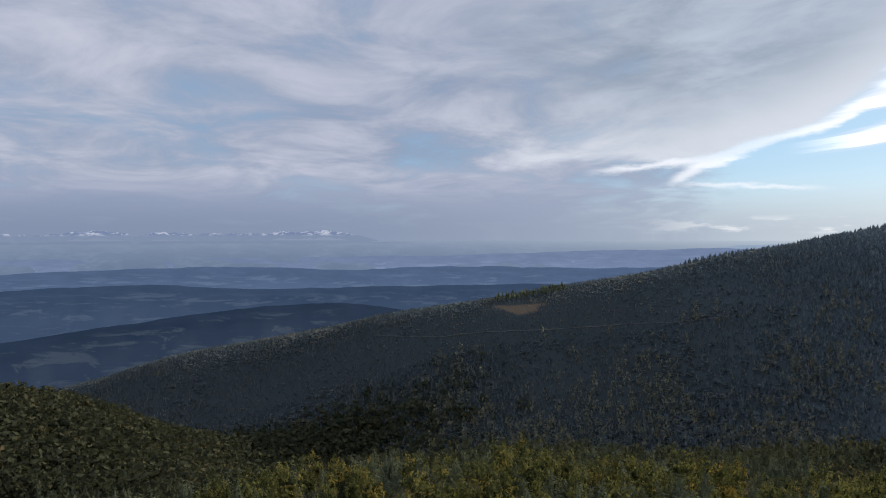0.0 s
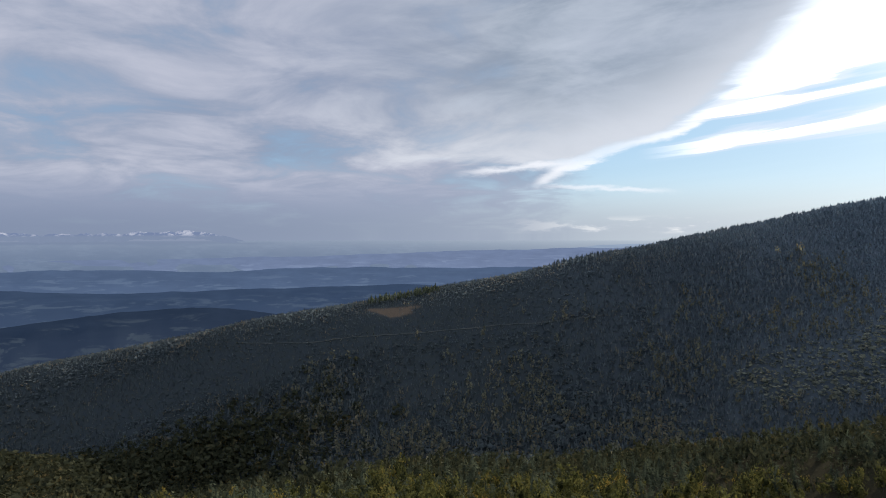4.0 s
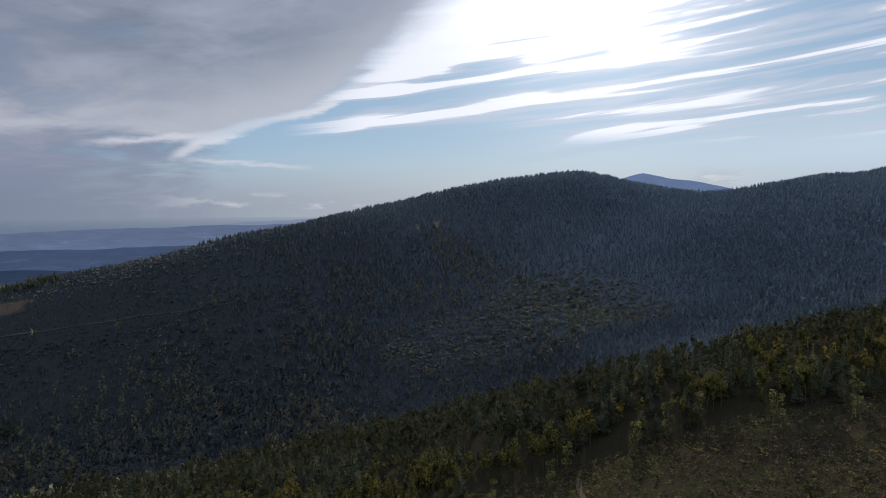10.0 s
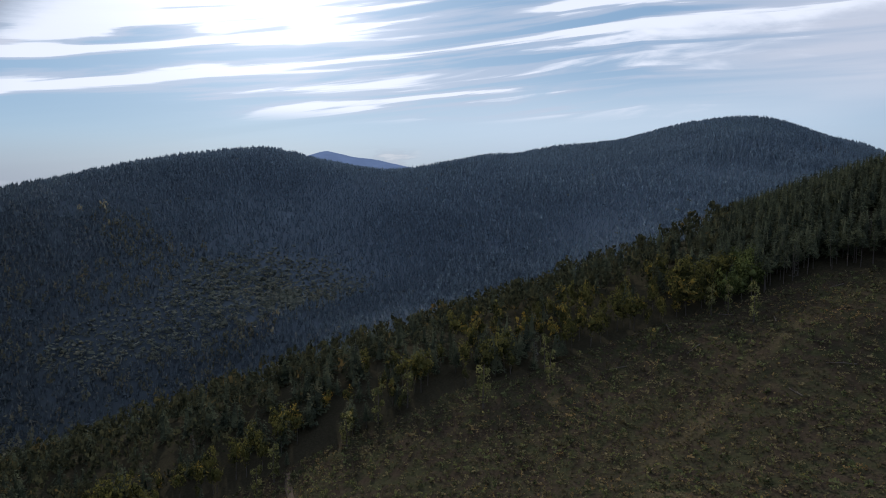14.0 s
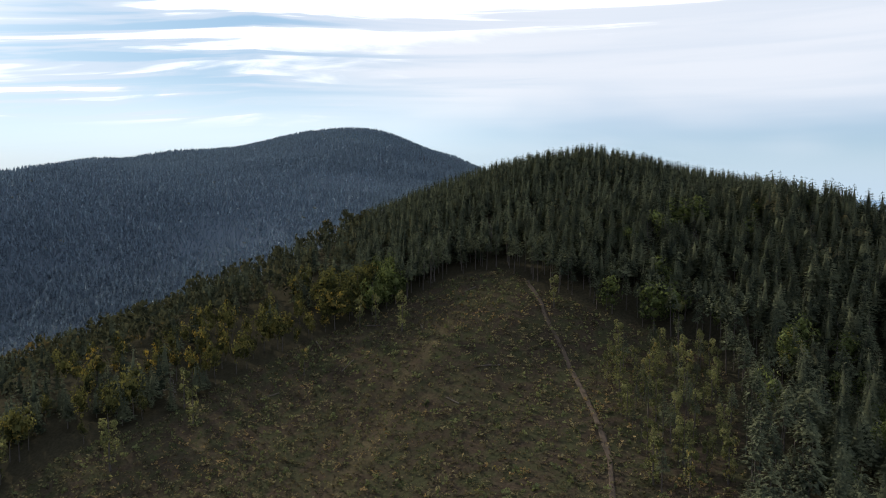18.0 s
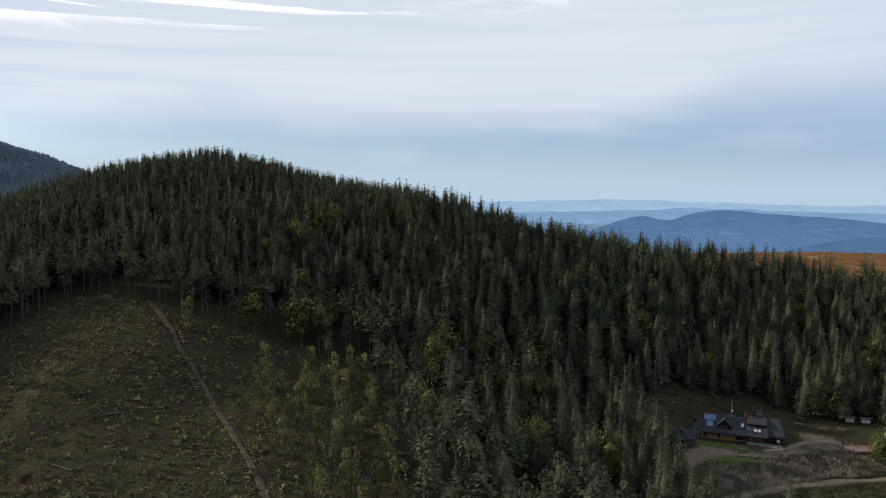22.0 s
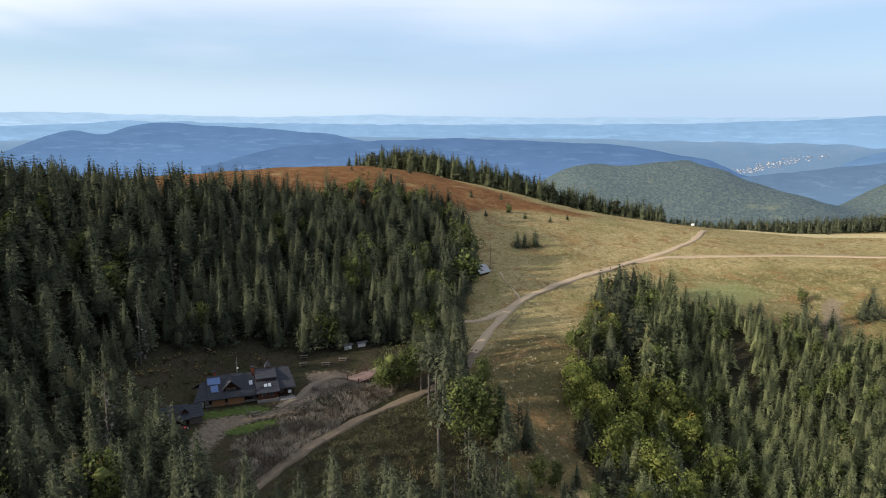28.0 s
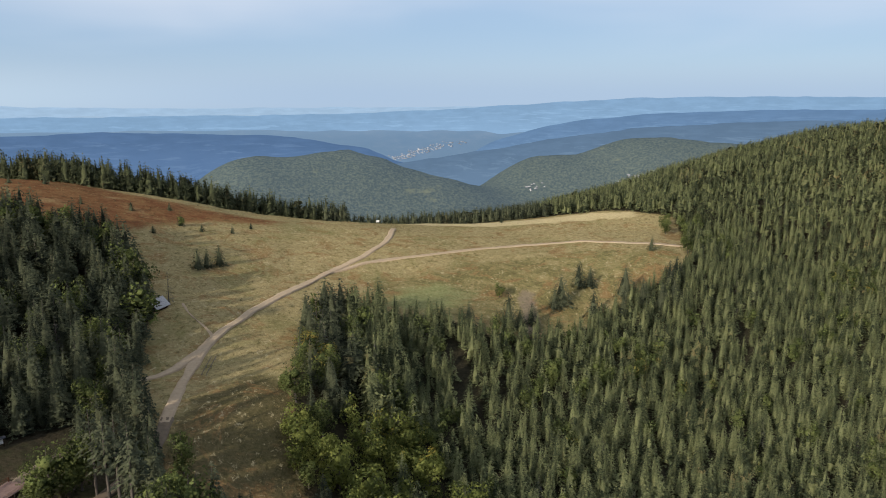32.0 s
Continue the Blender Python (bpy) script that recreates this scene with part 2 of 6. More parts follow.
def material(name, paint, rough=0.85, metal=0.0, bump=None, glow=None, through_light=0.0):
    """paint(N, place) gives the base colour; bump is (scale, height in metres)."""
    mat = bpy.data.materials.new(name)
    mat.use_nodes = True
    N = Nodes(mat.node_tree)
    place = N.add("ShaderNodeTexCoord").outputs["Object"]
    base = paint(N, place)
    bsdf = N.add("ShaderNodeBsdfPrincipled")
    N.put(bsdf.inputs["Base Color"], (*base, 1.0) if isinstance(base, tuple) else base)
    bsdf.inputs["Roughness"].default_value, bsdf.inputs["Metallic"].default_value = rough, metal
    bsdf.inputs["Specular IOR Level"].default_value = 0.0 if rough > 0.6 else 0.5
    if bump:
        b = N.add("ShaderNodeBump")
        b.inputs["Strength"].default_value, b.inputs["Distance"].default_value = 0.8, bump[1]
        N.put(b.inputs["Height"], N.noise(place, bump[0], 5.0, 0.6))
        N.put(bsdf.inputs["Normal"], b.outputs[0])
    shader = bsdf.outputs[0]
    if glow:
        strength, tint = glow
        N.put(bsdf.inputs["Emission Color"], tint(N, place))
        bsdf.inputs["Emission Strength"].default_value = strength
    if through_light:
        leaf = N.add("ShaderNodeBsdfTranslucent")
        N.put(leaf.inputs[0], N.hue(base, 0.49, 1.15, 1.5))
        both = N.add("ShaderNodeMixShader")
        both.inputs[0].default_value = through_light
        N.put(both.inputs[1], shader)
        N.put(both.inputs[2], leaf.outputs[0])
        shader = both.outputs[0]
    out = N.add("ShaderNodeOutputMaterial")
    N.put(out.inputs[0], shader)
    return mat


def leafy(dark, light, turned, share=0.12):
    """Foliage: each tree has its own tint, some are turning, each spray varies a little."""

    def paint(N, place):
        info = N.add("ShaderNodeObjectInfo").outputs["Random"]
        island = N.add("ShaderNodeNewGeometry").outputs["Random Per Island"]
        world = N.add("ShaderNodeNewGeometry").outputs["Position"]
        tree = N.m("FRACT", N.m("ADD", N.m("MULTIPLY", N.noise(world, 0.13, 1.0, 0.5), 3.0), info))
        fine = N.step(N.noise(world, 2.3, 3.0, 0.7), 0.36, 0.66)
        blend = N.m("ADD", N.m("MULTIPLY", tree, 0.5), N.m("ADD", N.m("MULTIPLY", island, 0.25), N.m("MULTIPLY", fine, 0.25)))
        color = N.mix(N.step(blend, 0.12, 0.85), tuple(c * 0.75 for c in dark), tuple(c * 1.15 for c in light))
        wide = N.noise(world, 0.03, 2.0, 0.5)
        autumn = N.step(N.m("ADD", N.m("MULTIPLY", tree, 0.6), N.m("MULTIPLY", wide, 0.8)), 1.06 - share, 1.18 - share)
        return N.mix(autumn, color, turned)

    return paint


SPRUCE = material("spruce_needles", leafy((0.034, 0.043, 0.031), (0.104, 0.112, 0.065), (0.14, 0.125, 0.066), 0.05), 0.75, through_light=0.14)
YOUNG = material("young_spruce_needles", leafy((0.045, 0.058, 0.034), (0.185, 0.196, 0.092), (0.25, 0.205, 0.095), 0.05), 0.75, through_light=0.14)
EDGEWOOD = material("edge_spruce_needles", leafy((0.032, 0.041, 0.026), (0.105, 0.114, 0.058), (0.15, 0.13, 0.064), 0.06), 0.75, through_light=0.14)
BEECH = material("beech_leaves", leafy((0.027, 0.033, 0.016), (0.13, 0.124, 0.042), (0.22, 0.165, 0.046), 0.14), 0.65, through_light=0.25)
SAPLING = material("sapling_leaves", leafy((0.07, 0.078, 0.034), (0.17, 0.17, 0.075), (0.24, 0.19, 0.07), 0.1), 0.65, through_light=0.3)
DEADWOOD = material("dead_twigs", lambda N, p: N.mix(N.noise(p, 3.0), (0.07, 0.064, 0.058), (0.14, 0.13, 0.12)), 0.9)
BARK = material("bark", lambda N, p: N.mix(N.noise(p, 6.0, 4.0), (0.05, 0.042, 0.036), (0.16, 0.14, 0.12)), 0.95, bump=(9.0, 0.02))
GREENBEECH = material("green_beech_leaves", leafy((0.042, 0.056, 0.022), (0.125, 0.145, 0.05), (0.23, 0.18, 0.05), 0.06), 0.65, through_light=0.2)

LANEBEECH = material("turning_beech_leaves", leafy((0.065, 0.084, 0.028), (0.175, 0.192, 0.055), (0.3, 0.235, 0.055), 0.12), 0.65, through_light=0.3)


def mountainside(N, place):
    """Woods low on the far side, spruce towards the crest, with bluish haze painted in."""
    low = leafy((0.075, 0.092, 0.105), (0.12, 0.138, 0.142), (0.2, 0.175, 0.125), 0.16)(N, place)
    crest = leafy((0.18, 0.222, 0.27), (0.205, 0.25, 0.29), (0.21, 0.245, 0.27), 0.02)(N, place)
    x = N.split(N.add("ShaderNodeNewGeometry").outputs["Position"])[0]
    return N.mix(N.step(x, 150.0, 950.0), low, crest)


HAZED_TREES = material("hazed_far_foliage", mountainside, 0.85, through_light=0.55)
# Young scrub, its leaf colour also lightened for the sunlit hollow.
BOWL = material("hollow_scrub", leafy((0.12, 0.135, 0.115), (0.22, 0.22, 0.165), (0.26, 0.23, 0.15), 0.12), 0.85, through_light=0.3)
PALELEAF = material("birch_leaves", leafy((0.11, 0.112, 0.085), (0.2, 0.19, 0.13), (0.26, 0.21, 0.13), 0.12), 0.7, through_light=0.4)
OLIVE = material("valley_leaves", leafy((0.021, 0.026, 0.018), (0.056, 0.057, 0.032), (0.105, 0.083, 0.038), 0.12), 0.7, through_light=0.25)
BRUSH = material("brush_leaves", leafy((0.045, 0.04, 0.026), (0.185, 0.16, 0.082), (0.26, 0.185, 0.085), 0.14), 0.85, through_light=0.15)
SHRUBS = material("green_shrub_leaves", leafy((0.042, 0.053, 0.027), (0.14, 0.15, 0.066), (0.22, 0.18, 0.07), 0.1), 0.85, through_light=0.2)
WEEDS = material("bank_weeds", leafy((0.05, 0.05, 0.028), (0.12, 0.115, 0.06), (0.16, 0.13, 0.065), 0.1), 0.85, through_light=0.2)
REEDS = material("dry_stalks", leafy((0.1, 0.08, 0.06), (0.25, 0.215, 0.175), (0.1, 0.095, 0.04), 0.12), 0.9, through_light=0.15)

# ---- the land ----
# Spot heights of the land (x, y, z), place by place; the ground runs smoothly through them.
SHELF = [(160, -137, 0), (175, -138, 1), (148, -163, -2), (157, -177, 2), (128, -156, -3), (163, -109, 1), (199, -67, 8), (197, -83, 5), (180, -100, 2), (190, -150, 5),
 (239, 29, 1), (242, -24, 11), (247, 24, 7), (280, -13, 24), (242, -60, 14), (200, -26, 6), (226, 107, -12), (242, 88, -9), (222, 145, -27), (211, 152, -30), (194, 181, -46), (211, 98, -15),
 (251, 152, -18), (279, 132, -6), (288, 98, -2), (262, 210, -29), (276, 307, -60), (253, 395, -95), (102, 430, -108), (40, 470, -120), (281, 26, 13), (0, 0,0)]
RIDGE = [(343, 7,32), (343, 62, 21), (319, -14, 33), (288, -66, 33), (242, -79, 20), (332, -184, 43), (292, -137, 44), (312, -213, 35), (430, -75, 79), (634, -37, 66),
 (248, -210, 32), (214, -213, 20), (253, -420, 30), (293, -326, 34), (203, -421, 27), (600, -300, -10), (520, -480, -30), (560, -150, 40)]
PASTURE = [(124, -238, 3), (118, -219, 0), (133, -240, 4), (136, -253, 6), (129, -293, 8), (147, -352, 17), (64, -294, 1), (55, -329, 7), (53, -448, -4), (111, -468, -3), (-52, -288, 7),
 (-24, -350, 6), (28, -256, -4), (47, -243, -2), (7, -255, -7), (77, -233, -3), (61, -207, -14), (3, -194, -20), (28, -200, -19), (85, -167, -14), (-32, -213, -18), (-21, -161, -27), (-97, -293, -2),
 (-112, -382, 20), (98, -201, -1), (-210, -365, 38), (-300, -480, 40), (-60, -520, -20), (100, -700, -110), (-300, -800, -120), (300, -700, -90)]
VALLEY = [(-236, 661, -170), (-364, 641, -120), (-431, 615, -105), (0, 250, -50), (-250, 300, -100), (194, 687, -115), (22, 719, -125), (-81, 799, -126), (539, 488, -60), (637, 509, -60),
 (150, 560, -148), (380, 430, -118), (500, 330, -75), (600, 200, -40), (800, 350, -15), (700, 80, 10), (1000, 250, 60), (-120, 600, -190), (-330, 800, -205), (-560, 800, -200), (-700, 700, -170)]
CREST = [(1530, 155, 182), (1417, 239, 156), (1486, -20, 136), (1470, -140, 92), (1250, 480, 103), (1200, 720, 66), (925, 815, 115), (985, 830, 113), (1120, 780, 88), (554, 854, 50), (700, 815, 72), (341, 856, 8), (95, 829, -60), (45, 854, -58), (-118, 930, -80), (-400, 960, -140),
 (1300, -250, 40), (800, 1200, -60), (300, 1300, -130), (-200, 1400, -230), (1500, 1000, -20), (-700, 1300, -260), (-900, 0, -200), (-700, -600, -150)]
SKYLINE = [(384, 928, 16), (280, 955, -6), (170, 985, -26), (60, 1000, -49), (-50, 1020, -66), (-180, 1050, -95), (870, 845, 107), (770, 857, 93), (680, 880, 76), (1040, 690, 82), (1030, 745, 90), (1075, 640, 78), (1130, 575, 94), (1234, 510, 112), (1380, 460, 128),
 (1515, 390, 141), (1570, 285, 170), (1600, 60, 177), (1650, 0, 153), (1700, -70, 138), (1690, -130, 108), (405, -112, 68), (393, -141, 63), (347, -146, 58), (325, -155, 53), (312, -170, 47), (300, -188, 40), (460, -34, 72), (365, -120, 59)]
SPOTS = np.array(SHELF + RIDGE + PASTURE + VALLEY + CREST + SKYLINE, float)


def plate(r2):
    return 0.5 * r2 * np.log(r2 + 1e-6)


def plate_weights():
    p, n = SPOTS[:, :2] / 100, len(SPOTS)
    a = np.zeros((n + 3, n + 3))
    a[:n, :n] = plate(((p[:, None] - p[None]) ** 2).sum(-1)) + 0.006 * np.eye(n)
    a[:n, n], a[n, :n], a[:n, n + 1:], a[n + 1:, :n] = 1, 1, p, p.T
    return np.linalg.solve(a, np.r_[SPOTS[:, 2], 0, 0, 0])


WEIGHTS = plate_weights()


def hashed(i, j, seed):
    h = np.sin(i * 127.1 + j * 311.7 + seed * 74.7) * 43758.5453
    return h - np.floor(h)


def rough(x, y, size, seed=0):
    """Smooth noise from -1 to 1 with lumps of that many metres."""
    u, v = x / size, y / size
    i, j = np.floor(u), np.floor(v)
    a, b = u - i, v - j
    a, b = a * a * (3 - 2 * a), b * b * (3 - 2 * b)
    top = hashed(i, j, seed) * (1 - a) + hashed(i + 1, j, seed) * a
    low = hashed(i, j + 1, seed) * (1 - a) + hashed(i + 1, j + 1, seed) * a
    return 2 * (top * (1 - b) + low * b) - 1


def ease(x, lo, hi):
    t = np.clip((x - lo) / (hi - lo), 0, 1)
    return t * t * (3 - 2 * t)


# wooded hills beyond the pasture: azimuth, distance, height of the top, half width, half depth
HILLS = [(174, 2350, -125, 300, 330), (181, 2400, -118, 320, 330), (188, 2350, -190, 320, 300), (205, 2700, -75, 420, 380), (197, 2600, -150, 330, 330), (213, 2700, -120, 420, 360),
         (217, 1900, -160, 420, 300), (190, 1700, -235, 340, 260), (228, 2600, -110, 500, 350), (166, 2500, -250, 420, 300)]
# levelled building ground: x, y, radius, height
PADS = [(172, -144, 14, 0.3), (175, -125.5, 6, 1.0), (137, -257, 5, 6.3), (150, -166, 5, -1.6)]


def height(x, y):
    x, y = np.atleast_1d(np.asarray(x, float)), np.atleast_1d(np.asarray(y, float))
    r = np.hypot(x, y)
    p = SPOTS[:, :2] / 100
    z = WEIGHTS[-3] + WEIGHTS[-2] * x / 100 + WEIGHTS[-1] * y / 100
    for i in range(len(p)):
        z = z + WEIGHTS[i] * plate((x / 100 - p[i, 0]) ** 2 + (y / 100 - p[i, 1]) ** 2)
    z = z + 0.35 * rough(x, y, 9, 1) + 0.8 * rough(x, y, 31, 2)
    z = z + 3.0 * ease(np.hypot(x - 60, y + 60), 520, 660) * ease(y, -430, -330)
    for cx, cy, reach, level in PADS:
        s = 1 - ease(np.hypot(x - cx, y - cy), reach * 0.75, reach * 1.5)
        z = z * (1 - s) + level * s
    plain = -400 + 40 * rough(x, y, 420, 3) + 18 * rough(x, y, 170, 4)
    lumps = np.zeros(x.shape)
    for a, d, top, wide, deep in HILLS:
        cx, cy = d * math.sin(radians(a)), d * math.cos(radians(a))
        across = ((x - cx) * math.cos(radians(a)) - (y - cy) * math.sin(radians(a))) / wide
        along = ((x - cx) * math.sin(radians(a)) + (y - cy) * math.cos(radians(a))) / deep
        lumps += ((top + 400) * np.exp(-(across ** 2 + along ** 2))) ** 3
    lumps = np.cbrt(lumps)
    plain = np.maximum(plain, -400 + lumps * (1 + 0.045 * rough(x, y, 170, 5) + 0.015 * rough(x, y, 55, 6)))
    az = np.degrees(np.arctan2(x, y))
    far = 900 + 800 * ease(az, 15, 35) * (1 - ease(az, 100, 125)) + 350 * (1 - ease(az, 5, 25)) * ease(az, -60, -40)
    s = ease(r, far, far + 700)
    z = z * (1 - s) + plain * s
    # towards the rim of the world the plain climbs to eye level
    return z + (60 - 0.013 * r - z) * ease(r, 3100, 4850)


def inside(poly, x, y, soft):
    """1 inside the outline, 0 outside, over that many metres."""
    q = np.asarray(poly, float)
    x, y = np.asarray(x, float), np.asarray(y, float)
    odd, near = np.zeros(x.shape, bool), np.full(x.shape, 1e9)
    for (ax, ay), (bx, by) in zip(q, np.roll(q, -1, 0)):
        if ay != by:
            odd ^= ((ay > y) != (by > y)) & (x < (bx - ax) * (y - ay) / (by - ay) + ax)
        t = np.clip(((x - ax) * (bx - ax) + (y - ay) * (by - ay)) / ((bx - ax) ** 2 + (by - ay) ** 2), 0, 1)
        near = np.minimum(near, np.hypot(x - ax - t * (bx - ax), y - ay - t * (by - ay)))
    return ease(np.where(odd, near, -near), -soft, soft)


CLEARING = [(172, 205), (200, 186), (228, 150), (252, 105), (282, 88), (300, 55), (309, 32), (325, 8), (316, -14), (290, -24), (262, -50), (246, -68),
            (220, -64), (198, -56), (172, -46), (148, -34), (120, 0), (110, 120), (140, 200)]
GRASS = [(126, -178), (137, -212), (141, -264), (166, -316), (198, -318), (238, -264), (290, -242), (350, -238), (352, -400), (262, -428), (203, -415), (160, -424),
         (111, -456), (53, -460), (0, -432), (-33, -406), (-62, -386), (-84, -356), (-68, -315), (-58, -290), (-38, -276), (-13, -262), (14, -248),
         (40, -243), (52, -254), (80, -260), (97, -245), (99, -200), (96, -165), (86, -140), (100, -128), (116, -146)]
LANE_TREES = [(97, -179, 9.5), (93, -178, 8), (89.5, -174, 9.5), (84, -167, 10), (76.5, -191, 9), (77, -158.5, 10), (88, -160, 9), (64, -166, 9.5), (82, -181, 8), (98.5, -187, 7.5), (70, -176, 9), (72, -150, 9)]
HEATH = [(168, -322), (198, -312), (236, -258), (290, -236), (356, -232), (360, -410), (262, -440), (215, -425), (170, -398), (128, -384), (104, -380), (110, -368), (140, -360), (158, -338)]
YARD = [(200, -128), (195, -148), (184, -160), (166, -169), (156, -182), (144, -186), (132, -170), (116, -146), (104, -132), (138, -96), (158, -102), (172, -116), (186, -120)]
DIRT = [(167, -112), (170, -122), (172, -130), (169, -134), (163, -138), (160, -146), (159, -156), (164, -161), (152, -170), (147, -172), (151, -163), (155, -158), (156, -148), (158, -140), (163, -133), (166, -128), (163, -114)]
LOGGED = [(52, 899), (75, 889), (108, 878), (131, 887), (101, 849), (81, 851)]
OLIVE_GRASS = [(98, -170), (99, -245), (84, -268), (70, -296), (30, -312), (-20, -312), (-54, -300), (-50, -276), (20, -246), (60, -258), (92, -240)]
SHADED_LANE = [(128, -176), (122, -200), (108, -216), (98, -206), (90, -150), (100, -126), (118, -146)]
LAWN = [(176.5, -133), (172.5, -137), (168, -139.5), (163, -141.5), (162, -139), (165, -135), (169, -134.5), (174, -129)]
LAWN_EDGE = [(168, -129), (163, -131.5), (158, -136), (156.5, -134), (162, -128), (166, -125)]


MEADOW = [(70, -268), (62, -288), (46, -292), (34, -284), (40, -268), (56, -258)]
STRAW_EDGE = [(60, -440), (30, -410), (0, -392), (-36, -378), (-66, -364), (-72, -372), (-44, -392), (-4, -412), (28, -438)]
BARE_SOIL = [(26, -246), (24, -258), (21, -274), (16, -284), (12, -278), (16, -264), (19, -248)]

OLD_TRAIL = [(296, 10), (279, 14), (262, 24), (249, 32), (237, 35), (217, 41), (190, 48), (188, 40), (216, 31), (236, 26), (248, 23), (261, 16), (278, 6), (294, 2)]


def open_land(x, y, soft=4.0):
    return np.maximum.reduce([inside(CLEARING, x, y, soft), inside(GRASS, x, y, soft), inside(YARD, x, y, soft)])


def mesh_from(name, verts, faces):
    me = bpy.data.meshes.new(name)
    verts, faces = np.asarray(verts, np.float32), np.asarray(faces, np.int32)
    n, k = faces.shape
    me.vertices.add(len(verts))
    me.vertices.foreach_set("co", verts.ravel())
    me.loops.add(n * k)
    me.loops.foreach_set("vertex_index", faces.ravel())
    me.polygons.add(n)
    me.polygons.foreach_set("loop_start", np.arange(n, dtype=np.int32) * k)
    me.polygons.foreach_set("loop_total", np.full(n, k, np.int32))
    me.update(calc_edges=True)
    return me


def ground_paint(N, place):
    def mask(name):
        return N.add("ShaderNodeAttribute", attribute_name=name).outputs["Fac"]

    fine, mid, wide = N.step(N.noise(place, 1.1, 6.0, 0.75), 0.25, 0.75), N.noise(place, 0.16, 6.0, 0.7), N.noise(place, 0.035, 6.0, 0.7, 0.6)
    blades = N.noise(N.xyz(N.m("MULTIPLY", N.split(place)[0], 0.5), N.m("MULTIPLY", N.split(place)[1], 0.18), 0.0), 1.0, 4.0, 0.6)
    floor = N.mix(fine, (0.022, 0.02, 0.013), (0.052, 0.046, 0.029))
    cut = N.mix(N.step(mid, 0.4, 0.62), N.mix(fine, (0.024, 0.019, 0.014), (0.068, 0.052, 0.036)), N.mix(fine, (0.024, 0.026, 0.014), (0.062, 0.062, 0.032)))
    cut = N.mix(N.step(wide, 0.58, 0.74, 0.0, 0.7), cut, N.mix(fine, (0.065, 0.05, 0.03), (0.135, 0.105, 0.06)))
    cut = N.mix(N.step(N.m("ADD", mask("trail"), N.m("MULTIPLY", N.m("SUBTRACT", mid, 0.5), 2.5)), 0.4, 1.3, 0.0, 0.6), cut, N.mix(fine, (0.06, 0.046, 0.027), (0.13, 0.1, 0.058)))
    grass = N.mix(N.step(mid, 0.3, 0.7), N.mix(fine, (0.19, 0.15, 0.068), (0.43, 0.335, 0.165)), N.mix(blades, (0.2, 0.165, 0.075), (0.4, 0.32, 0.165)))
    grass = N.mix(N.step(N.noise(place, 0.33, 6.0, 0.8), 0.5, 0.62, 0.0, 0.62), grass, N.mix(fine, (0.1, 0.085, 0.035), (0.2, 0.155, 0.065)))
    grass = N.mix(N.step(wide, 0.47, 0.68, 0.0, 0.7), grass, N.mix(fine, (0.12, 0.12, 0.045), (0.25, 0.22, 0.09)))
    # Greener grass low on the pasture, also darkened for shade beside the lane.
    green = N.mix(fine, (0.07, 0.07, 0.026), (0.18, 0.155, 0.062))
    grass = N.mix(N.m("MULTIPLY", N.step(N.m("ADD", mask("olive_grass"), N.m("MULTIPLY", N.m("SUBTRACT", wide, 0.5), 1.6)), 0.3, 0.9), N.step(N.noise(place, 0.11, 7.0, 0.75, 0.5), 0.38, 0.6, 0.25, 0.85)), grass, green)
    # Lane grass painted darker, standing in for the shade of the trees.
    grass = N.mix(N.m("MULTIPLY", N.step(N.m("ADD", mask("shaded_lane"), N.m("SUBTRACT", mid, 0.5)), 0.3, 0.8), 0.85), grass, N.mix(fine, (0.036, 0.033, 0.016), (0.11, 0.09, 0.045)))
    worn_wide = N.m("MULTIPLY", N.m("SUBTRACT", N.noise(place, 0.14, 6.0, 0.7), 0.5), 1.5)
    rust = N.noise(place, 0.075, 7.0, 0.75, 0.8)
    grass = N.mix(N.step(rust, 0.51, 0.62, 0.0, 0.8), grass, N.mix(fine, (0.15, 0.085, 0.036), (0.3, 0.185, 0.085)))
    tussock = N.noise(N.xyz(N.m("MULTIPLY", N.split(place)[0], 1.5), N.split(place)[1], 4.0), 0.42, 5.0, 0.75, 0.6)
    grass = N.mix(N.step(tussock, 0.55, 0.63, 0.0, 0.7), grass, N.mix(fine, (0.07, 0.062, 0.028), (0.15, 0.12, 0.055)))
    grass = N.mix(N.step(tussock, 0.43, 0.35, 0.0, 0.6), grass, N.mix(fine, (0.36, 0.3, 0.17), (0.58, 0.48, 0.29)))
    meadow = N.m("MULTIPLY", N.step(N.m("ADD", mask("meadow"), worn_wide), 0.3, 1.1), 0.7)
    grass = N.mix(meadow, grass, N.mix(fine, (0.15, 0.18, 0.07), (0.3, 0.31, 0.14)))
    grass = N.mix(N.m("MULTIPLY", N.step(N.m("ADD", mask("straw"), worn_wide), 0.25, 0.65), 0.92), grass, N.mix(fine, (0.36, 0.29, 0.15), (0.6, 0.49, 0.28)))
    grass = N.mix(N.m("MULTIPLY", N.step(N.m("ADD", mask("bare"), worn_wide), 0.4, 0.95), 0.7), grass, N.mix(fine, (0.15, 0.115, 0.085), (0.27, 0.21, 0.16)))
    heath = N.mix(N.step(mid, 0.38, 0.64), N.mix(fine, (0.105, 0.047, 0.024), (0.2, 0.09, 0.043)), N.mix(fine, (0.15, 0.082, 0.036), (0.26, 0.15, 0.068)))
    heath = N.mix(N.step(wide, 0.56, 0.7, 0.0, 0.65), heath, N.mix(fine, (0.25, 0.185, 0.085), (0.42, 0.32, 0.17)))
